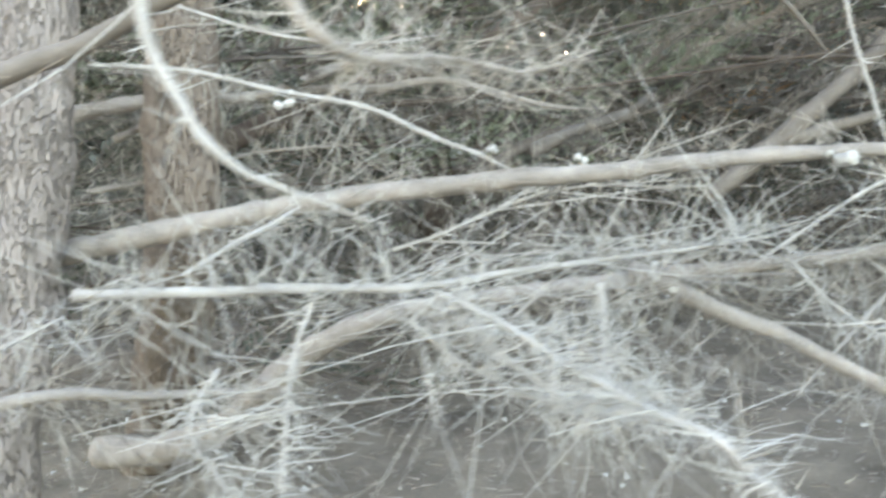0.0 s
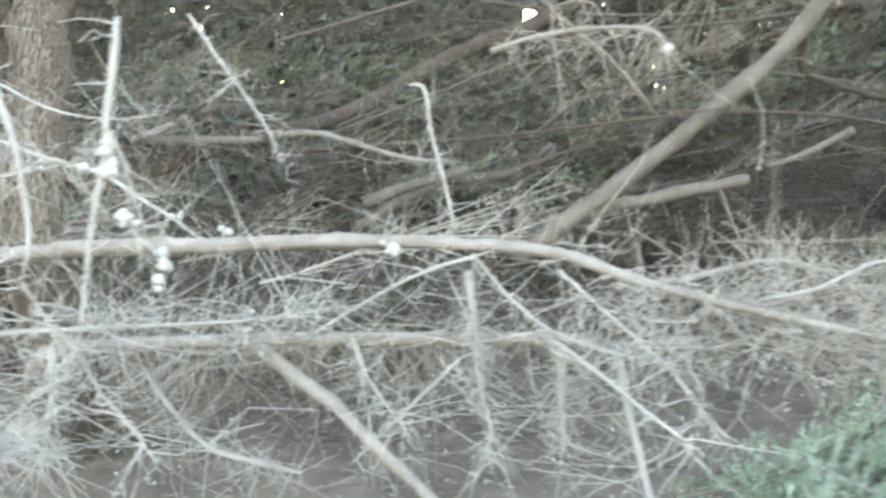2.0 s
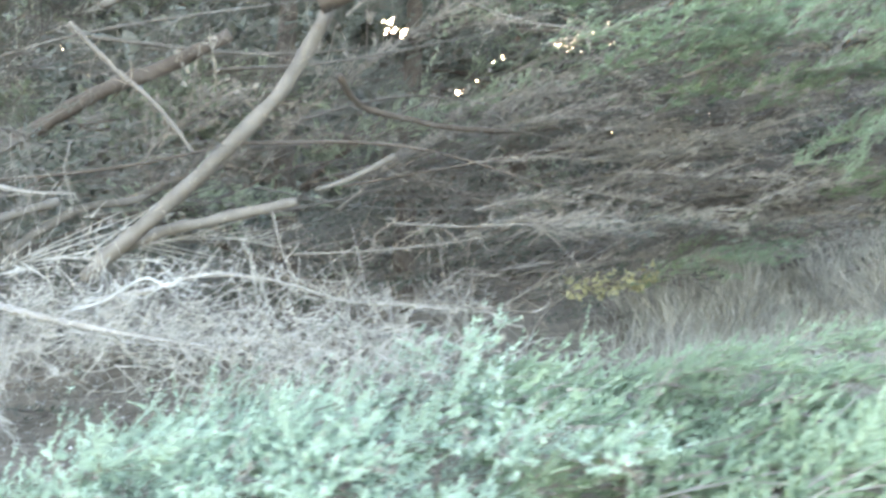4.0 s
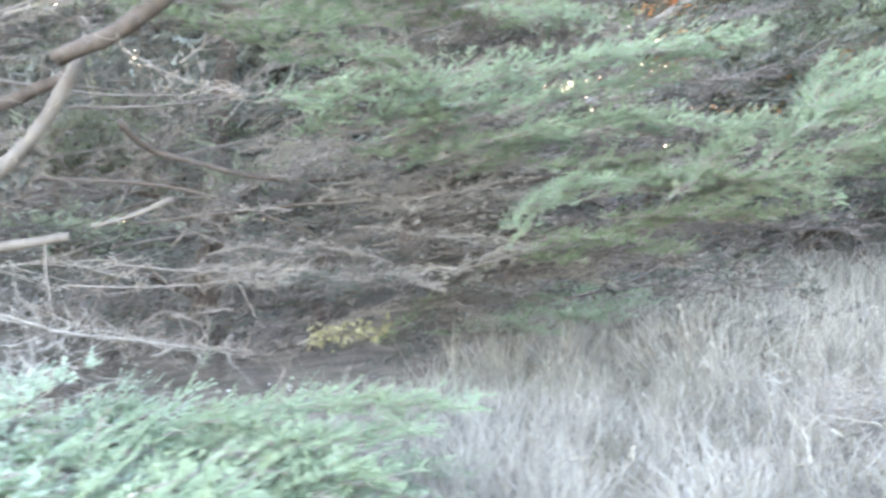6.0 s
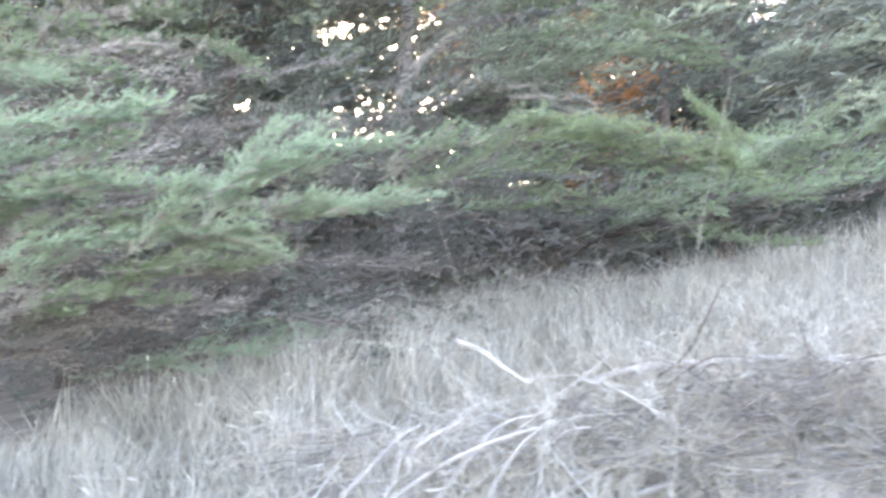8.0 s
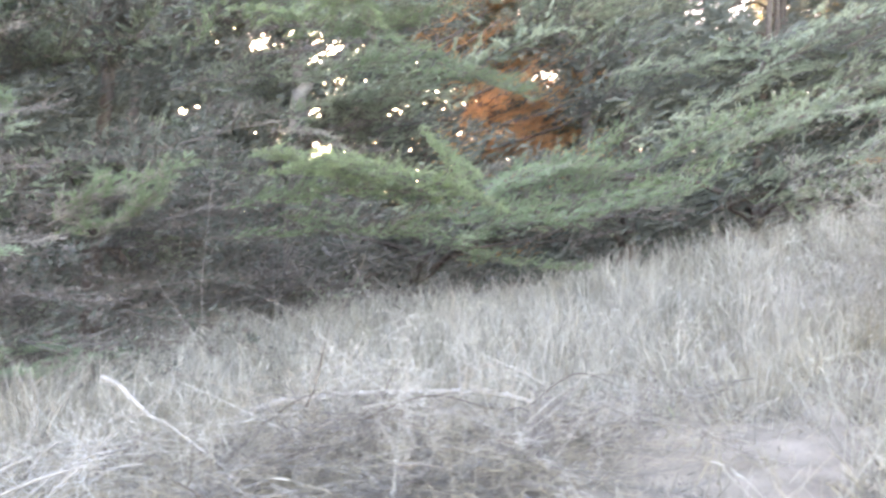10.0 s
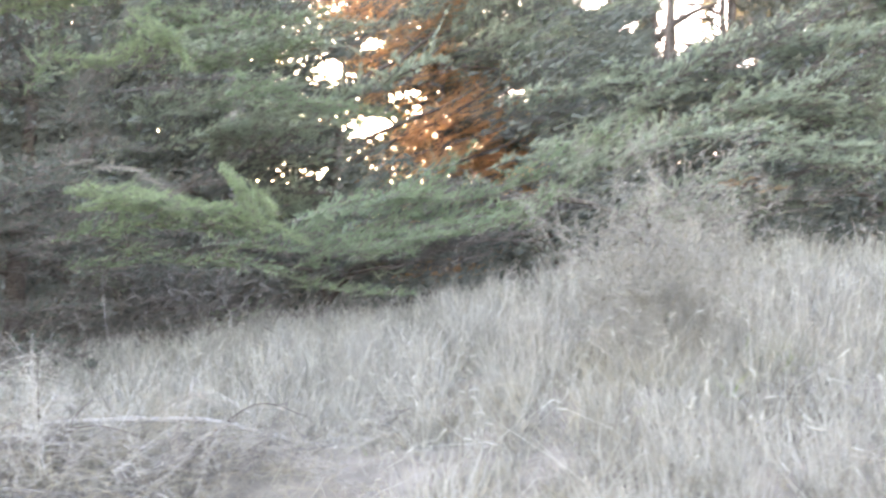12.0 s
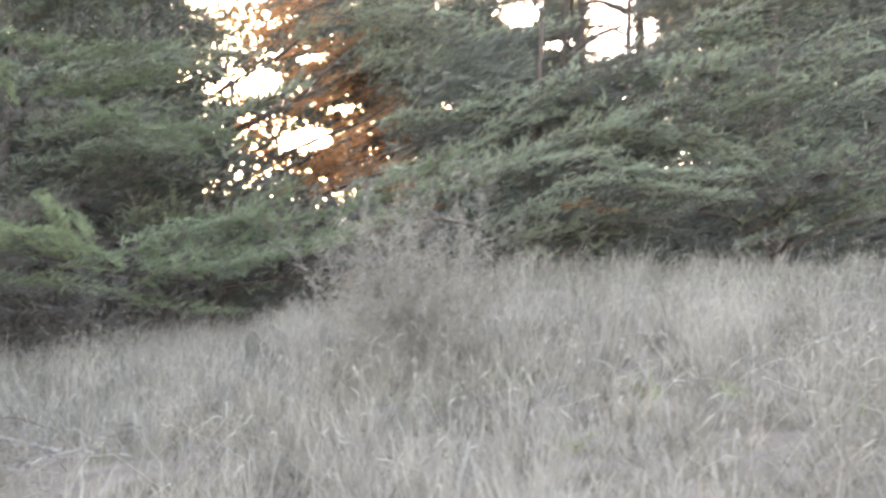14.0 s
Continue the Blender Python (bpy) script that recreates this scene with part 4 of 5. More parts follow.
plume(cypress_c, NEAR, [(4.32, 5.6, 4.24), (5.28, 5.5, 4.07), (5.96, 5.4, 3.85)], 7, 0.13, 0.7)
plume(cypress_c, FRESH, [(6.73, 5.2, 3.92), (7.11, 5.1, 3.77), (7.51, 5.0, 3.67)], 6, 0.1, 0.5)
plume(cypress_c, MID, [(12.76, 10.5, 3.72), (13.6, 11.0, 3.94), (14.87, 11.5, 4.29)], 5, 0.11, 1.1)
plume(cypress_c, MID, [(14.11, 12.3, 3.87), (15.73, 12.8, 4.13), (16.67, 13.2, 4.73), (17.64, 13.6, 5.04)], 7, 0.16, 1.4)
plume(cypress_c, MID, [(11.61, 11.0, 5.64), (12.53, 11.0, 5.68), (13.43, 11.0, 5.19)], 5, 0.14, 1.1)
plume(cypress_c, MID, [(10.05, 9.5, 5.98), (10.73, 9.5, 6.42), (11.4, 9.4, 5.94)], 6, 0.2, 0.9)
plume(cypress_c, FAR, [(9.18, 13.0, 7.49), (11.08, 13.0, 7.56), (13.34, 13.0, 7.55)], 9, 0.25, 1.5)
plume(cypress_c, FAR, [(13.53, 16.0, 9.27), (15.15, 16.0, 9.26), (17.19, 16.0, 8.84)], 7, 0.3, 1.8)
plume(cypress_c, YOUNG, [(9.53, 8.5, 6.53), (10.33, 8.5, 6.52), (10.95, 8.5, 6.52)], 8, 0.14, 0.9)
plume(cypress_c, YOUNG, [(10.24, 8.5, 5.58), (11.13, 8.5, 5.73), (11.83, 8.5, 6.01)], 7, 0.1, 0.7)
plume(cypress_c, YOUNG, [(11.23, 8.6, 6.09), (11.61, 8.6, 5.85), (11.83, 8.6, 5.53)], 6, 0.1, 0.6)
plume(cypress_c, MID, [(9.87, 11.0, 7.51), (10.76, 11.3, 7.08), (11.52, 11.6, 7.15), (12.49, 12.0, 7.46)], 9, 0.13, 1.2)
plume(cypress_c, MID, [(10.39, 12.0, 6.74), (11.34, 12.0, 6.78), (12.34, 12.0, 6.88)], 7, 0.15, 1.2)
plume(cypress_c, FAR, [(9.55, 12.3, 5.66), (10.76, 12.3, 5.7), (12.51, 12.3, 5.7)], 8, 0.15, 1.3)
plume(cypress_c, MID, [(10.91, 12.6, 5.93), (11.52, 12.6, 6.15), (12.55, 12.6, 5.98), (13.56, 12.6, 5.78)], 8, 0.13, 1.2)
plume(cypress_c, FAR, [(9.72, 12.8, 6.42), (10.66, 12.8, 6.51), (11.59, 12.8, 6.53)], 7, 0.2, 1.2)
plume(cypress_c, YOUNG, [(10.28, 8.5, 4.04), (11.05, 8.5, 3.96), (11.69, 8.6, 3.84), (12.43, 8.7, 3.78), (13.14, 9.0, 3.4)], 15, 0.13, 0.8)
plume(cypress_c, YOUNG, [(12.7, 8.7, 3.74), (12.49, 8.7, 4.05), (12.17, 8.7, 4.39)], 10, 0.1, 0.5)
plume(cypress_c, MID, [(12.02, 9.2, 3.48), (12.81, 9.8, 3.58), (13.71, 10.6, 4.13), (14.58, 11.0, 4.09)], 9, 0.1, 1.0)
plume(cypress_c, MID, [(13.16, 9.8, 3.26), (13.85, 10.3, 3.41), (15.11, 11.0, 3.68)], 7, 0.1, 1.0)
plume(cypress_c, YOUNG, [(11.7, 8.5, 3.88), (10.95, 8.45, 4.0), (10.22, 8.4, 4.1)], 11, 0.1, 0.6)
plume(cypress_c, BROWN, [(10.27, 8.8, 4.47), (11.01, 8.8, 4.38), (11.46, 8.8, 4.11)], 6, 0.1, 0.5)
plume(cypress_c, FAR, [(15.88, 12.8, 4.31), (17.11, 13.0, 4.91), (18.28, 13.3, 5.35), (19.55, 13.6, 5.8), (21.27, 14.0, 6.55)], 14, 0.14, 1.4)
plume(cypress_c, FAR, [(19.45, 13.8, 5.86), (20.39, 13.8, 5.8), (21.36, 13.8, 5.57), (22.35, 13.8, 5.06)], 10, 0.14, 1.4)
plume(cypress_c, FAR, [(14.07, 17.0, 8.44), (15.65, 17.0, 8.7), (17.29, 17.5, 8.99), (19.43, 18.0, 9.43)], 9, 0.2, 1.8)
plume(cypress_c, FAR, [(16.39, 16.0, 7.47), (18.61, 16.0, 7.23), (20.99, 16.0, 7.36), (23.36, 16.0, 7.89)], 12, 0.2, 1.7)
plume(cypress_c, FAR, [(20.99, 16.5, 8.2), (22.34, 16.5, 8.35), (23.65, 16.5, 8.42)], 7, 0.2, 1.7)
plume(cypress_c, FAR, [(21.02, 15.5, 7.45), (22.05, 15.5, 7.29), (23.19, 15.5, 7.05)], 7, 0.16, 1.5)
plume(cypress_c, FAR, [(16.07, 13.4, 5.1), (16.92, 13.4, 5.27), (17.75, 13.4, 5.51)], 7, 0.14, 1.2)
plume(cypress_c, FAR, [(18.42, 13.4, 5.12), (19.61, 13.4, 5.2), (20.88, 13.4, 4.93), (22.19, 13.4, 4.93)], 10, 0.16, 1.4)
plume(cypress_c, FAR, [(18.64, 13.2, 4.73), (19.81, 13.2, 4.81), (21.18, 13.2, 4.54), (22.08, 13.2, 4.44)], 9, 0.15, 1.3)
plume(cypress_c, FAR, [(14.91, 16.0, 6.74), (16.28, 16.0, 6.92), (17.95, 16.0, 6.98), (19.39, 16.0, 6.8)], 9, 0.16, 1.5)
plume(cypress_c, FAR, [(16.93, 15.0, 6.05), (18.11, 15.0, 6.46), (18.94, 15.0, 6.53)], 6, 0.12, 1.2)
# dark foliage put in for a thick limb that lies in shade
plume(cypress_c, SHADE, [(9.6, 9.3, 5.3), (10.0, 9.3, 5.77), (10.5, 9.3, 6.41), (11.12, 9.3, 7.1)], 9, 0.1, 0.7)
plume(cypress_c, SHADE, [(6.9, 17.0, 5.3), (7.8, 17.0, 5.5), (8.8, 17.0, 5.6)], 7, 0.3, 1.6)
# dark boughs that give the hollow its shade by their colour
shade_rng = np.random.default_rng(44)
for i in range(26):
    x0, y0, z0 = shade_rng.uniform(7.4, 10.0), shade_rng.uniform(9.8, 11.2), shade_rng.uniform(2.9, 6.6)
    bough(cypress_c, (SHADE, SHADE, DULL)[i % 3], (x0, y0, z0), (x0 + shade_rng.uniform(0.9, 1.5), y0 + shade_rng.normal(-0.1, 0.3), z0 + shade_rng.normal(0.05, 0.15)), shade_rng.normal(0, 0.3))
plume(cypress_c, FRESH, [(5.8, 8.6, 1.4), (6.38, 8.5, 1.47), (7.0, 8.4, 1.4)], 6, 0.08, 0.6)
plume(cypress_c, FRESH, [(6.45, 9.2, 1.75), (7.19, 9.1, 1.9), (7.92, 9.0, 1.88)], 7, 0.08, 0.7)
plume(cypress_c, BROWN, [(4.6, 4.8, 1.92), (4.98, 4.75, 2.02), (5.32, 4.7, 1.88)], 9, 0.06, 0.3)
plume(cypress_c, BROWN, [(4.36, 4.8, 1.63), (4.6, 4.75, 1.7), (4.83, 4.7, 1.65)], 5, 0.05, 0.26)
plume(cypress_c, DULL, [(4.71, 5.85, 1.34), (5.22, 5.85, 1.49), (5.72, 5.85, 1.58), (6.19, 5.85, 1.8), (6.66, 5.85, 2.12)], 9, 0.05, 0.4)
plume(cypress_c, MID, [(5.72, 5.85, 1.58), (6.19, 5.85, 1.8), (6.66, 5.85, 2.12)], 4, 0.05, 0.4)
for kind, b, t, tilt in (
    # boughs close to the ground
    (FRESH, (6.9, 9.6, 1.7), (8.1, 10.3, 1.75), 0.0), (FRESH, (6.2, 8.6, 1.5), (7.4, 8.9, 1.55), 0.0),
    (FRESH, (6.6, 9.0, 1.6), (7.7, 9.3, 1.6), 0.3), (BROWN, (5.6, 5.6, 2.4), (6.9, 5.6, 2.25), 0.0), (DULL, (6.2, 5.7, 2.2), (7.6, 5.7, 2.1), 0.0),
    (BROWN, (4.95, 4.75, 1.93), (5.3, 4.6, 2.06), 0.2), (BROWN, (5.1, 4.7, 2.0), (5.55, 4.6, 2.0), 0.4), (BROWN, (5.15, 4.8, 1.9), (5.5, 4.65, 1.95), -0.4), (BROWN, (4.75, 4.7, 1.72), (5.1, 4.6, 1.76), 0.0),
    (BROWN, (3.4, 6.3, 3.2), (4.9, 6.3, 2.9), 0.0), (BROWN, (4.4, 6.5, 2.9), (6.2, 6.2, 2.75), 0.0), (BROWN, (4.6, 6.9, 1.35), (6.2, 6.7, 1.75), 0.0),
):
    bough(cypress_c, kind, b, t, tilt)
grow(cypress_c, (4.0, 9.5, 0.7), 9.5, 50, [FAR, FAR, SHADE], 301, low=5.2, spread=3.4, size=(1.6, 2.8))
# pale low foliage near the ground
rng = np.random.default_rng(41)
for i in range(60):
    x, y = rng.uniform(2.3, 5.9), rng.uniform(1.9, 4.0)
    z = 0.64 + 0.12 * (min(x, 4.2) - 3) - 0.13 * min(max(x - 4.2, 0.0), 1.0) + rng.uniform(0.0, 0.42) * min(1, 0.3 + 0.4 * (x - 2.2))
    bough(cypress_c, PALE if x < 4.0 + 0.3 * (i % 3) else FRESH, (x, y, z), (x + rng.uniform(0.7, 1.2), y + rng.normal(-0.05, 0.3), z + rng.uniform(-0.02, 0.28)), rng.normal(0, 0.3))
plume(cypress_c, FRESH, [(5.51, 3.3, 1.23), (6.34, 3.3, 1.35), (7.09, 3.3, 1.42)], 7, 0.07, 0.6)
plume(cypress_c, FRESH, [(5.81, 3.1, 1.17), (6.39, 3.1, 1.25), (6.92, 3.1, 1.3)], 6, 0.07, 0.6)
# brown sprays inside the tree, the dull ones with its shade in their colour
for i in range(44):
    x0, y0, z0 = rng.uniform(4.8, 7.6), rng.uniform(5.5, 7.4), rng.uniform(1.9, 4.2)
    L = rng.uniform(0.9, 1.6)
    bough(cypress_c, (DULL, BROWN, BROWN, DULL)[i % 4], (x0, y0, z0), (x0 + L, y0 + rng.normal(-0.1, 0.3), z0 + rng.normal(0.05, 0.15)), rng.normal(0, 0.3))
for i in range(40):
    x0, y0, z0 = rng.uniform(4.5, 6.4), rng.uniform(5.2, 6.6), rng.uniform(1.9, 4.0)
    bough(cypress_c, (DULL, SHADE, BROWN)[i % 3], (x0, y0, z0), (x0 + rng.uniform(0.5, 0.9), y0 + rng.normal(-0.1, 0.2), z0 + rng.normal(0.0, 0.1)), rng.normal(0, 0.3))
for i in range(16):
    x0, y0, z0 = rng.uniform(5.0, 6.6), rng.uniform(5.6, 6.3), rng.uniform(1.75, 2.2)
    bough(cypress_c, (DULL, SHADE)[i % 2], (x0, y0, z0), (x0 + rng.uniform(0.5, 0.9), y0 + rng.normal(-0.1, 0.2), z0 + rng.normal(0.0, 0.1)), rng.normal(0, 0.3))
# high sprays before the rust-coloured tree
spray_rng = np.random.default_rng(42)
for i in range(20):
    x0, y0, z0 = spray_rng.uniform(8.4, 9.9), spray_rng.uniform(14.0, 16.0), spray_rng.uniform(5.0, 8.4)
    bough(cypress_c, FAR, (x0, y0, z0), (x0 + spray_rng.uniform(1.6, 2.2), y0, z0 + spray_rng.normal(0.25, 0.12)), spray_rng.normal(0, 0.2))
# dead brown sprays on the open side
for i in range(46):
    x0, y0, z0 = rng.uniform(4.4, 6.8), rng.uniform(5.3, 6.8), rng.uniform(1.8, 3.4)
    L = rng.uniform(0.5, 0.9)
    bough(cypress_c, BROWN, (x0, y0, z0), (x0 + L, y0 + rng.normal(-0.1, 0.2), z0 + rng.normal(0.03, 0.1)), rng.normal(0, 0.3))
# dark boughs filling the hollow, with shade included in their tone
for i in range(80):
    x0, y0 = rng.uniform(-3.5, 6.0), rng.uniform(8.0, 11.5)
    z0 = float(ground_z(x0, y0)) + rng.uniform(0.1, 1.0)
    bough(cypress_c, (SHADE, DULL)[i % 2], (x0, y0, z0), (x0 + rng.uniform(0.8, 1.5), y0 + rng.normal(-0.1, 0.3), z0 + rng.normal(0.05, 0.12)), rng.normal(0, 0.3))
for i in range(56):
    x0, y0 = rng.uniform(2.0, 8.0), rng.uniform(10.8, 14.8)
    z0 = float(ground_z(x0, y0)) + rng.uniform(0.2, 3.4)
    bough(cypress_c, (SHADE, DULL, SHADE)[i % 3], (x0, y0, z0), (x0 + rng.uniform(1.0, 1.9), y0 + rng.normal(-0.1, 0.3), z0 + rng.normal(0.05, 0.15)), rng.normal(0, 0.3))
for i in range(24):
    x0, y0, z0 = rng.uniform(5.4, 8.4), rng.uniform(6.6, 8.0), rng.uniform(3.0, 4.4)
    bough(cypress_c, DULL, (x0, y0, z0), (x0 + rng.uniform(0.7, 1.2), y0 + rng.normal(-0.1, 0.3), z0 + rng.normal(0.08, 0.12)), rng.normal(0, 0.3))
# boughs behind the low ones, the shade there put into their colour
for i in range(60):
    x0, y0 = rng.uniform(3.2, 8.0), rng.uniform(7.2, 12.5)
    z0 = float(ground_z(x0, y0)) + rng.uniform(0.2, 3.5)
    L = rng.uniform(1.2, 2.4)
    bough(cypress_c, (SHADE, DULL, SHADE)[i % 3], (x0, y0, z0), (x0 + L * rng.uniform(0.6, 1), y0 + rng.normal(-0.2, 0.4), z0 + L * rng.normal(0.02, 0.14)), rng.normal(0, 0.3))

# the crown over the crest, on the open side
shade_rng = np.random.default_rng(46)
for i in range(44):
    x0, y0, z0 = shade_rng.uniform(20.6, 24.5), shade_rng.uniform(14.8, 18.0), shade_rng.uniform(3.6, 8.6)
    bough(cypress_c, (FAR, SHADE, FAR)[i % 3], (x0, y0, z0), (x0 + shade_rng.uniform(1.2, 2.0), y0 + shade_rng.normal(-0.1, 0.3), z0 + shade_rng.normal(0.2, 0.15)), shade_rng.normal(0, 0.2))

# ---- the rest of the row ----
ROW = [
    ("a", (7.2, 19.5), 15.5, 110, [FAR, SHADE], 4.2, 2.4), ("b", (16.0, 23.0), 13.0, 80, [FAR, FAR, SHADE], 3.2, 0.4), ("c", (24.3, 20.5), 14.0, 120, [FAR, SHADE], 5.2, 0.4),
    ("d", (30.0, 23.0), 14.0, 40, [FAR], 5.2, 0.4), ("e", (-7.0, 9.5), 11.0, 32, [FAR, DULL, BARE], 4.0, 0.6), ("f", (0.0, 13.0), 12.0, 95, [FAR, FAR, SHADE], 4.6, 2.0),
    # g is never in view, an added tree that only closes off light
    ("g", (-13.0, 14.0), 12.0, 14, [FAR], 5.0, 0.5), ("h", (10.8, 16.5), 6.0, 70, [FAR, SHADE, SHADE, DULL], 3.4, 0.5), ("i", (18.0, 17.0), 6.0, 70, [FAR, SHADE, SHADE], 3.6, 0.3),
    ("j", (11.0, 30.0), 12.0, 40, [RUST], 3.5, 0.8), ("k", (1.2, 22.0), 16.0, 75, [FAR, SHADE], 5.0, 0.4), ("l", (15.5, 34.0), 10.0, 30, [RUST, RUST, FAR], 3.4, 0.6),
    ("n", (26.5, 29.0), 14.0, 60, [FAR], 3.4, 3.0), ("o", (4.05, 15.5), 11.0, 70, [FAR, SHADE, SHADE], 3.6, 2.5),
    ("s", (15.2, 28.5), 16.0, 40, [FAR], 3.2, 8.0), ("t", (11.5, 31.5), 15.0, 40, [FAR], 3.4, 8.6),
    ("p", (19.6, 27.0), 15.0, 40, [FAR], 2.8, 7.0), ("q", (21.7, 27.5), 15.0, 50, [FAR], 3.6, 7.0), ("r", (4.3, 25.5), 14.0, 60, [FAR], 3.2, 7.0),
]
for code, (x, y), high, count, kinds, spread, low in ROW:
    z = float(ground_z(x, y))
    tree = thing("cypress_tree", CYPRESS, "tree", "cypress row")
    seed = 400 + ord(code)
    trunk(tree, [(x, y, z - 0.2), (x + 0.1, y, z + high * 0.3), (x + 0.35, y + 0.1, z + high * 0.6), (x + 0.6, y + 0.1, z + high)], min(0.3, 0.023 * high), 0.05, seed, None if code == "a" else WOOD["dark"], sides=12)
    if code == "a":
        limb(tree, "fork", "grey", [(7.25, 19.4, 7.3), (7.8, 19.2, 8.1), (8.6, 19.0, 8.6), (9.8, 18.8, 9.3)], 0.16, 0.05)
        limb(tree, "fork", "dark", [(7.4, 19.3, 6.2), (8.6, 18.9, 7.0), (10.2, 18.6, 8.2)], 0.1, 0.03)
    grow(tree, (x, y, z), high, int(count * (1.1 if x > 13 else 1.2)), kinds, seed, low=low, spread=spread, size=(2.2, 3.8), slope=0.22 if x > 13 else 0.08)
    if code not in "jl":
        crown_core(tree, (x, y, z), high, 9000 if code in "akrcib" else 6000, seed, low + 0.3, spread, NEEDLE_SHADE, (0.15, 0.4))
    if code == "j":
        rust_tree = tree
    if code == "i":
        crest_tree = tree

# sunlit rust-brown boughs, seen through the thin stretch
rng = np.random.default_rng(43)
for i in range(140):
    base = np.array([rng.uniform(5.0, 13.5), rng.uniform(24, 29), 0.0])
    base[2] = 12.4 - 0.36 * base[0] + rng.uniform(-2.2, 4.6 if base[0] < 9.5 else 1.9)
    tip = base + np.array([rng.uniform(1.6, 3.0), rng.normal(0, 0.4), rng.normal(0.75, 0.3)])
    if rng.random() < 0.15 or not in_gap(base + (tip - base) * np.linspace(0, 1, 5)[:, None], True).any():
        bough(rust_tree, RUST, base, tip, rng.normal(0, 0.3))

for i in range(5):
    base = np.array([rng.uniform(12.3, 13.0), rng.uniform(13.8, 14.3), rng.uniform(4.4, 4.7)])
    bough(crest_tree, RUST, base, base + np.array([rng.uniform(0.4, 0.7), 0, rng.uniform(-0.1, 0.05)]), rng.normal(0, 0.3))
# rust boughs added at the crest, their orange stands for sunlit ground beyond
for i in range(7):
    base = np.array([rng.uniform(18.7, 19.6), rng.uniform(13.6, 14.2), rng.uniform(4.35, 4.6)])
    bough(crest_tree, RUST, base, base + np.array([rng.uniform(0.4, 0.7), 0, rng.uniform(-0.05, 0.1)]), rng.normal(0, 0.3))
for x, z, rise, reach in ((4.6, 7.6, 0.55, 7.0), (7.0, 6.8, 0.45, 7.5), (5.6, 10.2, 0.5, 5.0), (8.6, 8.2, 0.35, 5.0), (9.6, 6.6, 0.3, 6.0), (6.4, 9.0, 0.4, 6.0), (8.0, 10.0, 0.45, 4.0), (10.4, 7.6, 0.25, 4.5)):
    s = Soup()
    wood(s, [(x, 26.0, z), (x + reach * 0.4, 25.8, z + reach * 0.4 * rise), (x + reach * 0.75, 25.6, z + reach * 0.7 * rise), (x + reach, 25.4, z + reach * 1.05 * rise)], 0.11, 0.03, rng, sides=7)
    part("limb", s, WOOD["dark"], rust_tree)

for ctrl in ([(19.2, 26.5, 9.5), (19.3, 26.4, 12.0), (19.5, 26.4, 15.0)], [(19.35, 26.4, 11.4), (20.3, 26.2, 12.0), (21.3, 26.0, 12.3)], [(21.5, 26.4, 12.9), (20.6, 26.3, 13.3), (19.9, 26.2, 13.2)], [(21.4, 26.5, 9.0), (21.5, 26.4, 12.0), (21.7, 26.4, 15.5)]):
    limb(crest_tree, "branch", "dark", ctrl, 0.13, 0.05, twigs=90, hair=0.35, lift=0.2)

# ---- woods behind the row ----
rng = np.random.default_rng(45)


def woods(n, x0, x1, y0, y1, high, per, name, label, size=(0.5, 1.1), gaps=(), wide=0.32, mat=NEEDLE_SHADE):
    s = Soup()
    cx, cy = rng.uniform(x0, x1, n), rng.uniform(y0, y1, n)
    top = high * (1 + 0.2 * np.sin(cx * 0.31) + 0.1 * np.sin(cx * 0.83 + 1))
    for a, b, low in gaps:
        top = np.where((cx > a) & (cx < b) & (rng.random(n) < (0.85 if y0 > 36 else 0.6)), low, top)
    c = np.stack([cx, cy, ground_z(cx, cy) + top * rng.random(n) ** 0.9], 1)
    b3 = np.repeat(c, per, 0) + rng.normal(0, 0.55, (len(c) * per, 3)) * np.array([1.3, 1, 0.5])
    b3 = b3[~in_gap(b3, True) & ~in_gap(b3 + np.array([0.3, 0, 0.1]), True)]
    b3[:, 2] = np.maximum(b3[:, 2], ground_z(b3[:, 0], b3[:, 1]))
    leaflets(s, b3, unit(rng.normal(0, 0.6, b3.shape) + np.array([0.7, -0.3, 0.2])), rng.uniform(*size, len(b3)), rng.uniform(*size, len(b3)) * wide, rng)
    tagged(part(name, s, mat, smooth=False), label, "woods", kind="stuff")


# the woods and undergrowth are toned dark, their shade is in the colour
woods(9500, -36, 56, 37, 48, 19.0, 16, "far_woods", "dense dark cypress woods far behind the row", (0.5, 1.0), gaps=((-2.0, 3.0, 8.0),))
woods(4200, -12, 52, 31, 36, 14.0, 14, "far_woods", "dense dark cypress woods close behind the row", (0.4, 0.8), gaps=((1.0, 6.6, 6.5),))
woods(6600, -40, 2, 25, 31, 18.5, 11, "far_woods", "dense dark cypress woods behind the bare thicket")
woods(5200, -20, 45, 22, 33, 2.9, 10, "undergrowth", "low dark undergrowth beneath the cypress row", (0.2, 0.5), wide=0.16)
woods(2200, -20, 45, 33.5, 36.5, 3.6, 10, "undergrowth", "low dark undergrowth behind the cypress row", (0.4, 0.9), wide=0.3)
# dark twigs paint the strip of shade between grass and boughs
woods(1900, -12, 11.5, 12.5, 22, 1.6, 12, "undergrowth", "low undergrowth under the trees, toned dark to stand for their shade", (0.2, 0.5), wide=0.07, mat=TWIG["dark"])

# ---- dry grass ----


def in_pile(x, y):
    return ((x - 12.1) / 3.2) ** 2 + ((y - 5.2) / 1.95) ** 2 < 1


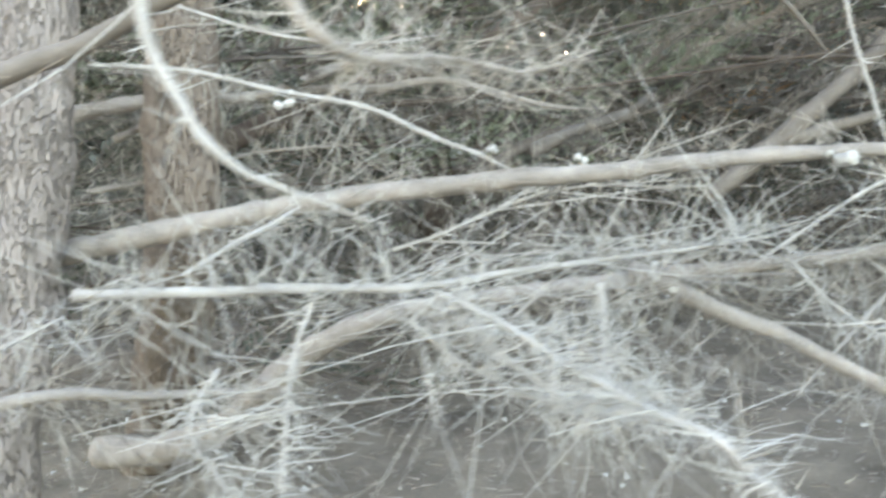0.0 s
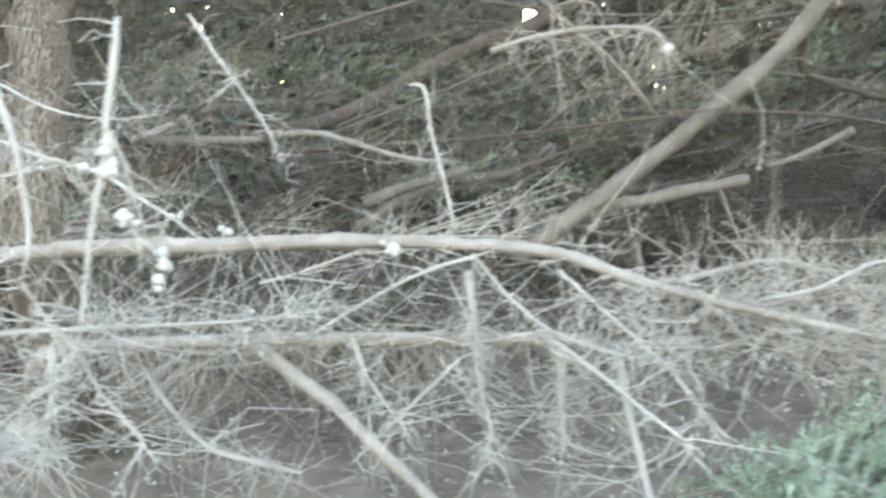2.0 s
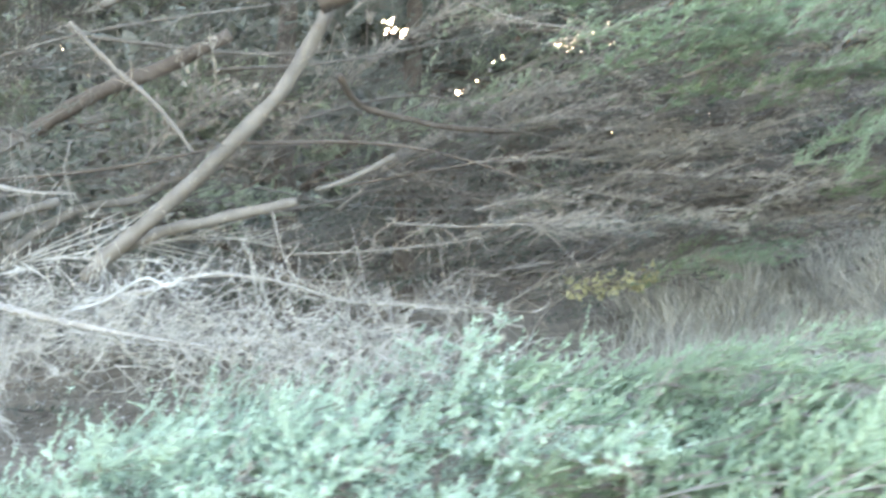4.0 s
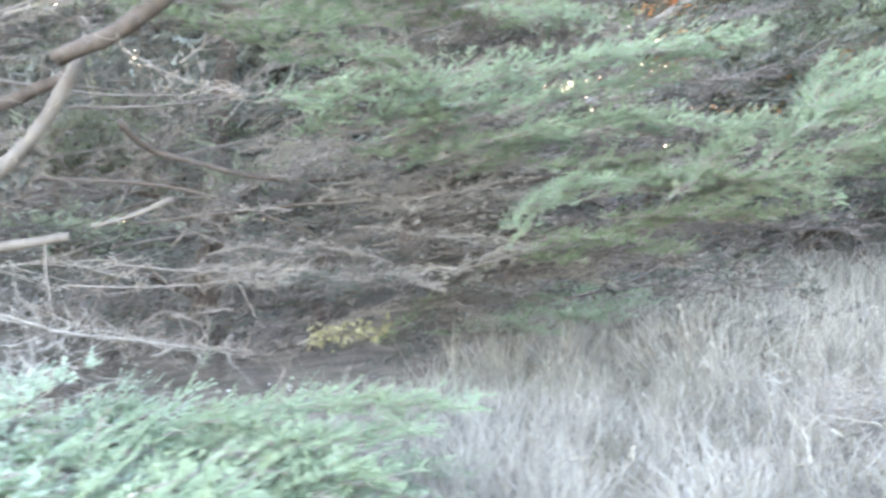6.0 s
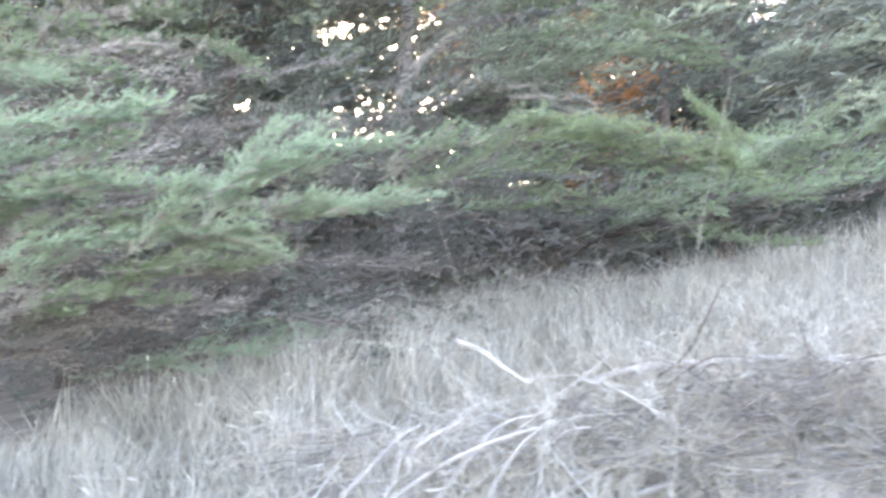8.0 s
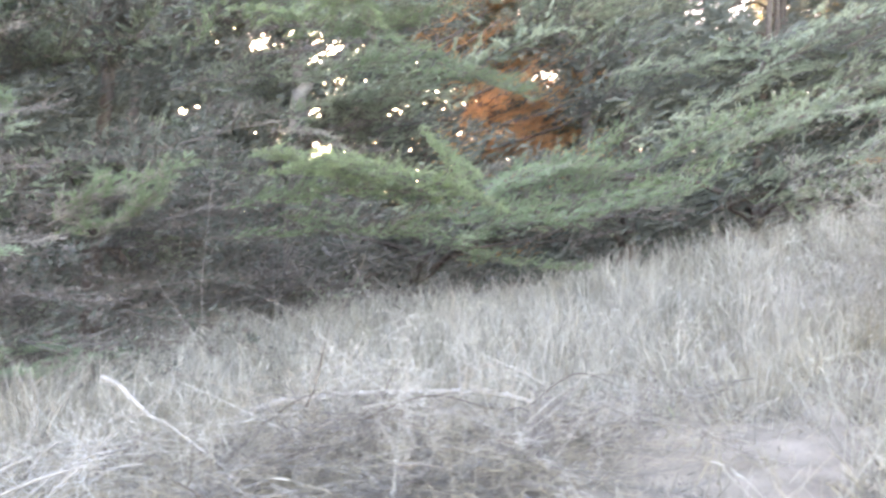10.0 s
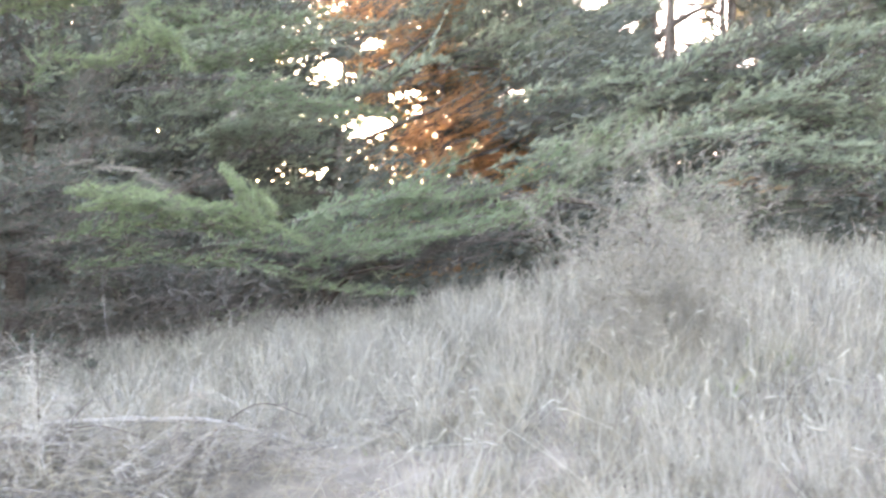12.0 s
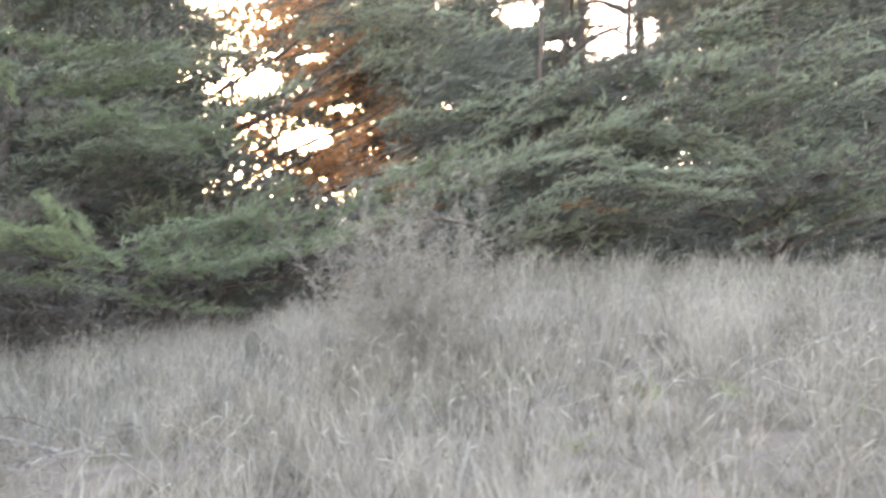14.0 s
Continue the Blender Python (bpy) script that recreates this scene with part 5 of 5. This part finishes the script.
def grass_mesh(n, x0, x1, y0, y1, tall, seed, keep, mat, name, label, lean=0.5, wide=0.0045):
    rng = np.random.default_rng(seed)
    m = n // 45
    tufts = np.stack([rng.uniform(x0, x1, m), rng.uniform(y0, y1, m)], 1)
    bow, size = rng.normal(0, 0.4, (m, 2)), rng.lognormal(-0.1, 0.38, m)
    pick = rng.integers(0, m, n)
    off = rng.normal(0, 0.085, (n, 2))
    p = tufts[pick] + off
    keep_it = keep(p[:, 0], p[:, 1], rng)
    p, pick, off = p[keep_it], pick[keep_it], off[keep_it]
    n = len(p)
    base = np.stack([p[:, 0], p[:, 1], ground_z(p[:, 0], p[:, 1]) - 0.02], 1)
    way = unit(np.concatenate([bow[pick] * lean * 2 + off * 3 + rng.normal(0, lean, (n, 2)), np.ones((n, 1))], 1))
    L = tall * size[pick] * rng.lognormal(-0.12, 0.4, n) * (0.7 + 0.6 * noise_patch(p[:, 0], p[:, 1]))
    L = np.minimum(L, tall * 1.5)
    side = unit(np.stack([rng.normal(0, 1, n), rng.normal(0, 0.4, n), np.zeros(n)], 1)) * (wide * rng.uniform(0.6, 1.5, (n, 1)))
    knee = base + way * (L * 0.6)[:, None]
    tip = knee + unit(way + rng.normal(0, 0.5, way.shape) + np.array([0.1, 0, -0.15])) * (L * 0.45)[:, None]
    s = Soup()
    i = np.arange(n)[:, None] * 5
    if tall < 0.2:
        s.add(np.stack([base - side, base + side, tip], 1), None, np.arange(3 * n).reshape(n, 3))
    else:
        s.add(np.stack([base - side, base + side, knee - side * 0.7, knee + side * 0.7, tip], 1), None, np.concatenate([i + [0, 1, 3], i + [0, 3, 2], i + [2, 3, 4]]))
    tagged(part(name, s, mat, smooth=False), label, "grass", kind="stuff")


def noise_patch(x, y):
    return 0.5 + 0.25 * (np.sin(1.7 * x + 0.6 * y) + np.sin(1.1 * y - 0.9 * x + 2))


def field(x, y, rng):
    """Where the grass stands: right of the trees' shade line."""
    edge = 5.7 + 0.1 * np.maximum(y - 5, 0) - 0.5 * np.maximum(4 - y, 0) + 0.35 * np.sin(2.1 * y)
    return (rng.random(len(x)) < ss(-0.8, 0.9, x - edge)) & (~in_pile(x, y) | (rng.random(len(x)) < 0.07)) & (y < 15.2 + 1.5 * ss(12, 18, x) + rng.normal(0, 0.6, len(x)))


grass_mesh(96000, 4.5, 27, 0.8, 9.5, 0.27, 51, field, GRASS, "dry_grass", "matted bleached dry grass on the bank", lean=0.65, wide=0.0036)
grass_mesh(34000, 4.5, 27, 0.8, 11.0, 0.46, 53, field, STRAW, "dry_stalk", "thin upright bleached straw in the dry grass", lean=0.16, wide=0.0026)
grass_mesh(60000, 5.0, 24, 0.8, 8.5, 0.13, 50, field, GRASS, "grass_thatch", "flattened grey thatch of old grass", lean=1.3, wide=0.011)
grass_mesh(21000, 4.5, 11, 0.8, 6.0, 0.36, 59, field, STRAW, "dry_stalk", "pale broken straw at the foot of the bank", lean=0.4, wide=0.004)
grass_mesh(19000, 5.0, 15, 7.0, 16.5, 0.58, 58, field, STRAW, "dry_stalk", "tall pale straw below the trees", lean=0.35, wide=0.006)
grass_mesh(8000, 11, 28, 7.4, 14.5, 0.72, 60, field, STRAW, "dry_stalk", "tall upright straw standing above the dry grass", lean=0.1, wide=0.0035)
grass_mesh(36000, 9, 34, 8.5, 18, 0.45, 52, field, GRASS, "dry_grass", "tall bleached dry grass below the trees", lean=0.4, wide=0.007)
grass_mesh(14000, 6.5, 27, 2.0, 12, 0.30, 54, field, SHRUB, "dry_weed", "brown dead weeds among the dry grass", lean=0.8, wide=0.006)
grass_mesh(4200, 13.5, 27, 2.0, 8, 0.24, 55, lambda x, y, r: field(x, y, r) & (np.sin(2.3 * x) * np.sin(2.9 * y + 1) > 0.45), WEED, "green_weed", "sparse yellow-green weeds in dry grass", lean=0.6, wide=0.012)
# tangled dead stems
rng = np.random.default_rng(56)
n = 5200
p = np.stack([rng.uniform(6.5, 26, n), rng.uniform(2.8, 12.5, n)], 1)
p = p[field(p[:, 0], p[:, 1], rng)]
n = len(p)
base = np.stack([p[:, 0], p[:, 1], ground_z(p[:, 0], p[:, 1]) + rng.uniform(0.05, 0.32, n)], 1)
way = unit(np.stack([rng.normal(0, 0.8, n), rng.normal(0, 0.8, n), rng.normal(0.35, 0.35, n)], 1))
s = Soup()
tubes(s, twig_lines(base, way, rng.uniform(0.12, 0.38, n), rng.normal(0, 0.5, (n, 3)), rng, 4), rng.uniform(0.0015, 0.0035, (n, 1)) * np.linspace(1, 0.5, 4)[None])
tagged(part("dead_stem_tangle", s, SHRUB), "tangled dead stems lodged in the dry grass", "grass", kind="stuff")
# seed stalks with drooping heads
rng = np.random.default_rng(57)
n = 1900
p = np.stack([rng.uniform(8, 26, n), rng.uniform(3.5, 13.5, n)], 1)
p = p[field(p[:, 0], p[:, 1], rng)]
n = len(p)
base = np.stack([p[:, 0], p[:, 1], ground_z(p[:, 0], p[:, 1])], 1)
way = unit(np.stack([rng.normal(0.05, 0.2, n), rng.normal(0, 0.2, n), np.ones(n)], 1))
bend = np.stack([rng.normal(0.1, 0.25, n), rng.normal(0, 0.2, n), -0.1 * np.ones(n)], 1)
lines = twig_lines(base, way, rng.uniform(0.45, 0.85, n), bend, rng, 5)
s = Soup()
tubes(s, lines, np.full((n, 5), 0.0018))
top = lines[:, -1]
d = unit(lines[:, -1] - lines[:, -2])
head = twig_lines(top, d, rng.uniform(0.045, 0.1, n), Z * -0.2 + rng.normal(0, 0.15, (n, 3)), rng, 4)
tubes(s, head, np.array([0.0018, 0.006, 0.0052, 0.001])[None].repeat(n, 0), 4)
tagged(part("seed_stalk", s, SEED), "pale seed-bearing stalks above the dry grass", "grass", kind="stuff")

# ---- brush pile ----
rng = np.random.default_rng(61)
pile = thing("brush_pile", "heap of grey dead branches and twigs on dry grass", "brush pile")
for i in range(70):
    x0, y0 = 11.9 + rng.normal(0, 1.05), 5.6 + rng.normal(0, 0.6)
    az = rng.uniform(0, 6.28)
    L = rng.uniform(0.35, 1.0)
    z0 = float(ground_z(x0, y0)) + rng.uniform(0.05, 0.4)
    tip = (x0 + L * math.cos(az), y0 + L * math.sin(az) * 0.7, max(float(ground_z(x0, y0)) + 0.05, z0 + rng.normal(0, 0.28)))
    mid = ((x0 + tip[0]) / 2, (y0 + tip[1]) / 2, (z0 + tip[2]) / 2 + rng.normal(0.05, 0.09))
    limb(pile, "branch", ("grey", "tan", "grey", "dark")[i % 4], [(x0, y0, z0), mid, tip], rng.uniform(0.004, 0.012), 0.003, twigs=12, hair=0.2, lift=0.1)
n = 4200
base = np.stack([11.9 + rng.normal(0, 1.3, n), 5.6 + rng.normal(0, 0.75, n), rng.uniform(0.0, 0.32, n)], 1)
base[:, 2] += ground_z(base[:, 0], base[:, 1])
way = unit(rng.normal(0, 1, (n, 3)) * np.array([1, 0.8, 0.45]))
s = Soup()
tubes(s, twig_lines(base, way, rng.uniform(0.15, 0.6, n), rng.normal(0, 0.3, (n, 3)), rng, 5), rng.uniform(0.001, 0.0035, (n, 1)) * np.linspace(1, 0.4, 5)[None])
tagged(part("twig_fuzz", s, SHRUB, pile), kind="stuff")
for i in range(64):
    x0, y0 = rng.uniform(8.9, 11.0), rng.uniform(4.5, 6.0)
    z0, L, az = float(ground_z(x0, y0)), rng.uniform(0.45, 1.1), rng.normal(0.3, 0.9)
    tip = (x0 + L * math.sin(az) * 0.8, y0 + rng.normal(0.1, 0.2), z0 + L * max(0.25, math.cos(az)) * 0.65)
    mid = ((x0 + tip[0]) / 2 + rng.normal(0, 0.08), (y0 + tip[1]) / 2, (z0 + tip[2]) / 2 + rng.uniform(0, 0.12))
    limb(pile, "branch", ("grey", "white", "grey", "tan")[i % 4], [(x0, y0, z0 - 0.02), mid, tip], rng.uniform(0.004, 0.009), 0.002, twigs=5, hair=0.18, lift=0.2)
for x0, y0, z0, dx, dz, r in ((9.6, 4.6, 1.0, 1.1, 0.45, 0.016), (11.0, 4.7, 1.05, 1.5, 0.28, 0.02), (11.6, 4.8, 1.25, 0.8, -0.03, 0.016), (12.7, 4.9, 1.1, 0.9, 0.35, 0.014), (10.2, 4.6, 1.0, 0.5, 0.5, 0.012)):
    limb(pile, "branch", "grey", [(x0, y0, z0), (x0 + dx * 0.4, y0 + 0.1, z0 + dz * 0.6), (x0 + dx * 0.75, y0 + 0.2, z0 + dz * 0.9), (x0 + dx, y0 + 0.25, z0 + dz)], r, r * 0.6, twigs=8, hair=0.16, lift=0.2)
for i in range(60):
    x0, y0 = rng.uniform(10.7, 14.6), rng.normal(5.3, 0.28)
    z0 = float(ground_z(x0, y0)) + rng.uniform(0.3, 0.62)
    tagged(bough(pile, (BROWN, DULL)[i % 2], (x0, y0, z0), (x0 + rng.normal(0, 0.3), y0 - rng.uniform(0.1, 0.4), z0 - rng.uniform(0.3, 0.5)), rng.normal(0, 0.4)), kind="stuff")
# dark matted boughs put the shade of the heap's hollows into colour
for i in range(56):
    x0, y0 = 12.2 + rng.normal(0, 1.2), 5.2 + rng.normal(0, 0.5)
    z0 = float(ground_z(x0, y0)) + rng.uniform(0.12, 0.45)
    az = rng.uniform(0, 6.28)
    tagged(bough(pile, (MATTED, MATTED, MATTED, BROWN)[i % 4], (x0, y0, z0), (x0 + 0.9 * math.cos(az), y0 + 0.5 * math.sin(az), max(z0 - 0.25, float(ground_z(x0, y0)) + 0.05)), rng.normal(0, 0.4)), kind="stuff")
limb(pile, "branch", "grey", [(10.58, 4.70, 1.03), (10.92, 4.90, 1.17), (11.26, 5.00, 1.28), (11.78, 5.10, 1.32)], 0.017, 0.009, twigs=12, hair=0.12, lift=0.2)
limb(pile, "branch", "grey", [(9.93, 4.70, 1.03), (10.14, 4.90, 1.25), (10.32, 5.10, 1.41), (10.67, 5.30, 1.47)], 0.018, 0.009, twigs=14, hair=0.12, lift=0.2)
limb(pile, "branch", "grey", [(9.37, 4.70, 1.04), (9.57, 4.90, 1.24), (9.66, 5.07, 1.33), (9.80, 5.20, 1.40)], 0.019, 0.014, twigs=10, hair=0.12, lift=0.2)
limb(pile, "branch", "grey", [(11.38, 4.80, 1.33), (11.56, 4.80, 1.19), (11.77, 4.80, 1.18), (12.01, 4.80, 1.19)], 0.012, 0.012, twigs=6, hair=0.1, lift=0.2)
limb(pile, "branch", "grey", [(11.27, 4.70, 1.06), (11.31, 4.70, 1.22), (11.32, 4.70, 1.36)], 0.013, 0.008, twigs=6, hair=0.1, lift=0.2)
limb(pile, "branch", "grey", [(12.43, 5.00, 1.44), (12.67, 4.93, 1.18), (12.84, 4.87, 1.23), (13.02, 4.80, 1.30)], 0.009, 0.012, twigs=8, hair=0.1, lift=0.2)
limb(pile, "branch", "grey", [(12.25, 4.80, 1.04), (12.44, 4.90, 1.15), (12.67, 5.00, 1.28)], 0.010, 0.008, twigs=8, hair=0.1, lift=0.2)
limb(pile, "branch", "grey", [(9.65, 4.60, 1.07), (9.69, 4.70, 1.14), (9.74, 4.80, 1.32)], 0.017, 0.012, twigs=8, hair=0.1, lift=0.2)
limb(pile, "branch", "grey", [(12.10, 5.60, 1.52), (12.35, 5.50, 1.60), (12.67, 5.40, 1.32), (12.91, 5.30, 1.31), (13.16, 5.20, 1.31)], 0.012, 0.008, twigs=10, hair=0.12, lift=0.2)
limb(pile, "branch", "grey", [(10.83, 4.90, 1.13), (11.19, 4.93, 1.26), (11.55, 4.97, 1.31), (11.83, 5.00, 1.33)], 0.016, 0.009, twigs=10, hair=0.12, lift=0.2)
limb(pile, "branch", "tan", [(12.95, 5.00, 1.34), (13.29, 4.97, 1.32), (13.58, 4.93, 1.29), (13.86, 4.90, 1.22)], 0.021, 0.027, twigs=8, hair=0.12, lift=0.2)
limb(pile, "branch", "grey", [(11.49, 4.70, 1.26), (11.72, 4.70, 1.22), (12.09, 4.70, 1.22)], 0.012, 0.012, twigs=8, hair=0.12, lift=0.2)
limb(pile, "branch", "grey", [(12.36, 4.80, 1.45), (12.60, 4.80, 1.25), (12.79, 4.80, 1.17)], 0.008, 0.008, twigs=8, hair=0.12, lift=0.2)
limb(pile, "branch", "grey", [(12.56, 5.30, 1.59), (12.80, 5.20, 1.40), (13.00, 5.10, 1.32)], 0.008, 0.007, twigs=10, hair=0.12, lift=0.2)
limb(pile, "branch", "grey", [(9.78, 4.70, 1.18), (9.80, 4.80, 1.31), (10.09, 4.90, 1.47)], 0.018, 0.013, twigs=8, hair=0.12, lift=0.2)
limb(pile, "branch", "grey", [(11.38, 6.60, 1.60), (11.46, 6.60, 1.78), (11.58, 6.60, 1.90), (11.77, 6.60, 1.90), (11.97, 6.60, 2.13)], 0.012, 0.005, twigs=10, hair=0.12, lift=0.2)


def fallen(ctrl, r0, r1, colour="white", twigs=10):
    ob = thing("fallen_branch", "bleached fallen branch lying in dry grass", "branch", "fallen branches")
    limb(ob, "stem", colour, ctrl, r0, r1, twigs=twigs, hair=0.18, lift=0.1)


fallen([(11.0, 6.55, 1.52), (11.4, 6.5, 1.63), (12.2, 6.45, 1.69), (12.62, 6.42, 1.70), (13.07, 6.5, 1.68), (13.4, 6.62, 1.59), (13.83, 6.7, 1.47), (14.2, 6.75, 1.38)], 0.036, 0.02, "grey")
fallen([(9.95, 6.0, 1.88), (10.12, 5.95, 1.82), (10.3, 5.88, 1.70), (10.5, 5.8, 1.57)], 0.022, 0.018, "grey")

# ---- dry shrub ----
rng = np.random.default_rng(71)
shrub = thing("dry_shrub", "bushy dried-out shrub with fine grey twigs in the grass", "shrub")
s = Soup()
bx, by = 17.2, 7.7
bz = float(ground_z(bx, by))
n = 260
way = unit(np.stack([rng.normal(0, 0.36, n), rng.normal(0, 0.32, n), np.ones(n)], 1))
base = np.stack([bx + rng.normal(0, 0.3, n), by + rng.normal(0, 0.25, n), np.full(n, bz)], 1)
stems = twig_lines(base, way, rng.uniform(0.8, 1.95, n), Z * 0.1 + rng.normal(0, 0.1, (n, 3)), rng, 8)
tubes(s, stems, rng.uniform(0.0015, 0.0035, (n, 1)) * np.linspace(1, 0.3, 8)[None])
part("stem_clump", s, SHRUB_PALE, shrub)
h = Soup()
for i in range(n):
    hairs(h, stems[i][3:], 26, 0.065, 0.5, rng, thick=0.0027, k=4)
tagged(part("twig_fuzz", h, SHRUB_PALE, shrub), kind="stuff")
h = Soup()
at = stems[:, 4:].reshape(-1, 3)
at = np.repeat(at, 8, 0) + rng.normal(0, 0.04, (len(at) * 8, 3))
leaflets(h, at, unit(rng.normal(0, 1, at.shape) + Z * 0.6), rng.uniform(0.02, 0.045, len(at)), rng.uniform(0.008, 0.016, len(at)), rng)
tagged(part("dry_leaf_mass", h, SHRUB_LEAF, shrub, smooth=False), kind="stuff")

# ---- bare sapling and dry stake ----


def sapling(x, y, high, r, label):
    rng = np.random.default_rng(int(x * 10))
    z = float(ground_z(x, y))
    ob = thing("bare_sapling", label, "sapling")
    limb(ob, "stem", "grey", [(x, y, z - 0.05), (x + 0.02, y, z + high * 0.5), (x - 0.02, y, z + high)], r, r * 0.5)
    for i in range(9):
        h = z + high * (0.3 + 0.07 * i)
        side = (-1) ** i
        limb(ob, "branch", "grey", [(x, y, h), (x + side * 0.22, y + 0.05, h + 0.02), (x + side * rng.uniform(0.35, 0.6), y + 0.1, h + rng.normal(0.05, 0.08))], r * 0.4, r * 0.15, twigs=4, hair=0.15)


sapling(7.85, 16.4, 2.4, 0.016, "thin bare sapling in the shade under the trees")
sapling(15.92, 8.3, 1.25, 0.009, "thin dry stake-like stem rising from grass")

# ---- cones and lichen on the dead stems ----


def cone_cluster(tree, at, count, spread, size, seed):
    rng = np.random.default_rng(seed)
    for i in range(count):
        c = np.asarray(at, float) + rng.normal(0, spread, 3) * np.array([0.7, 0.7, 1.2])
        bm = bmesh.new()
        bmesh.ops.create_icosphere(bm, subdivisions=2, radius=size * rng.uniform(0.75, 1.15))
        for v in bm.verts:
            v.co *= 1 + 0.22 * noise.noise(v.co * 90 + Vector(c) * 7)
        me = bpy.data.meshes.new("cone")
        bm.to_mesh(me)
        bm.free()
        me.materials.append(CONE)
        ob = part("cone", me, None, tree, "lichen-crusted grey cone")
        ob.location = c


cone_cluster(cypress_a, (1.17, 1.53, 2.03), 9, 0.022, 0.014, 1)
cone_cluster(cypress_a, (1.18, 1.58, 1.90), 6, 0.018, 0.013, 2)
cone_cluster(cypress_a, (1.22, 1.68, 1.775), 7, 0.02, 0.014, 3)
cone_cluster(cypress_a, (0.77, 3.03, 1.45), 6, 0.05, 0.017, 4)
cone_cluster(cypress_a, (0.13, 3.38, 2.0), 3, 0.02, 0.016, 5)
cone_cluster(cypress_a, (0.49, 3.23, 1.9), 3, 0.02, 0.02, 6)
cone_cluster(cypress_a, (2.51, 2.70, 2.515), 3, 0.015, 0.016, 7)
cone_cluster(cypress_a, (-0.75, 3.4, 2.28), 5, 0.025, 0.018, 8)
# pale sawn stub on the main branch
s = Soup()
wood(s, [(1.43, 2.98, 1.83), (1.44, 2.93, 1.825), (1.445, 2.895, 1.822)], 0.027, 0.025, np.random.default_rng(9), sides=12)
part("stub", s, CONE, cypress_a, "pale sawn branch stub")
s = Soup()
wood(s, [(1.385, 2.97, 1.85), (1.385, 2.93, 1.853)], 0.014, 0.013, np.random.default_rng(9), sides=10)
part("stub", s, CONE, cypress_a, "pale sawn branch stub")

# ---- yellow-leaved sprig low in the shade ----
rng = np.random.default_rng(83)
s = Soup()
n = 170
c = np.stack([rng.uniform(5.17, 5.87, n), rng.normal(5.8, 0.1, n), np.zeros(n)], 1)
c[:, 2] = 1.51 + 0.15 * (c[:, 0] - 5.22) + rng.normal(0, 0.05, n)
leaflets(s, c, unit(rng.normal(0, 1, (n, 3))), rng.uniform(0.04, 0.08, n), rng.uniform(0.025, 0.045, n), rng)
sprig = thing("yellow_sprig", "low shrub sprig with yellowing leaves in the shade", "shrub")
tagged(part("leaf_mass", s, LEAF_YELLOW, sprig, smooth=False), kind="stuff")
limb(sprig, "stem", "tan", [(4.72, 5.95, float(ground_z(4.72, 5.95))), (4.92, 5.9, 1.24), (5.22, 5.85, 1.49), (5.72, 5.8, 1.57)], 0.010, 0.004, twigs=20, hair=0.12, lift=0.2)
# pale fallen leaves on the bare soil
rng = np.random.default_rng(85)
s = Soup()
n = 420
c = np.stack([rng.uniform(-4, 5, n), rng.uniform(3.2, 9, n), np.zeros(n)], 1)
c[:, 2] = ground_z(c[:, 0], c[:, 1]) + 0.015
leaflets(s, c, unit(rng.normal(0, 1, (n, 3)) * np.array([1, 1, 0.15])), rng.uniform(0.03, 0.07, n), rng.uniform(0.02, 0.05, n), rng)
tagged(part("fallen_leaf", s, CONE, smooth=False), "pale fallen leaves scattered on bare soil", "leaves", kind="stuff")

# ---- litter on the bare soil ----
rng = np.random.default_rng(99)
n = 9000
p = np.stack([rng.uniform(-4, 7.5, n), rng.uniform(1.2, 8.5, n)], 1)
base = np.stack([p[:, 0], p[:, 1], ground_z(p[:, 0], p[:, 1]) + rng.uniform(0.003, 0.02, n)], 1)
way = unit(rng.normal(0, 1, (n, 3)) * np.array([1, 1, 0.12]))
s = Soup()
leaflets(s, base, way, rng.uniform(0.03, 0.16, n), rng.uniform(0.006, 0.016, n), rng)
tagged(part("leaf_litter", s, NEEDLE_DEAD, smooth=False), "scattered dead cypress needles and twig bits on soil", "litter", kind="stuff")
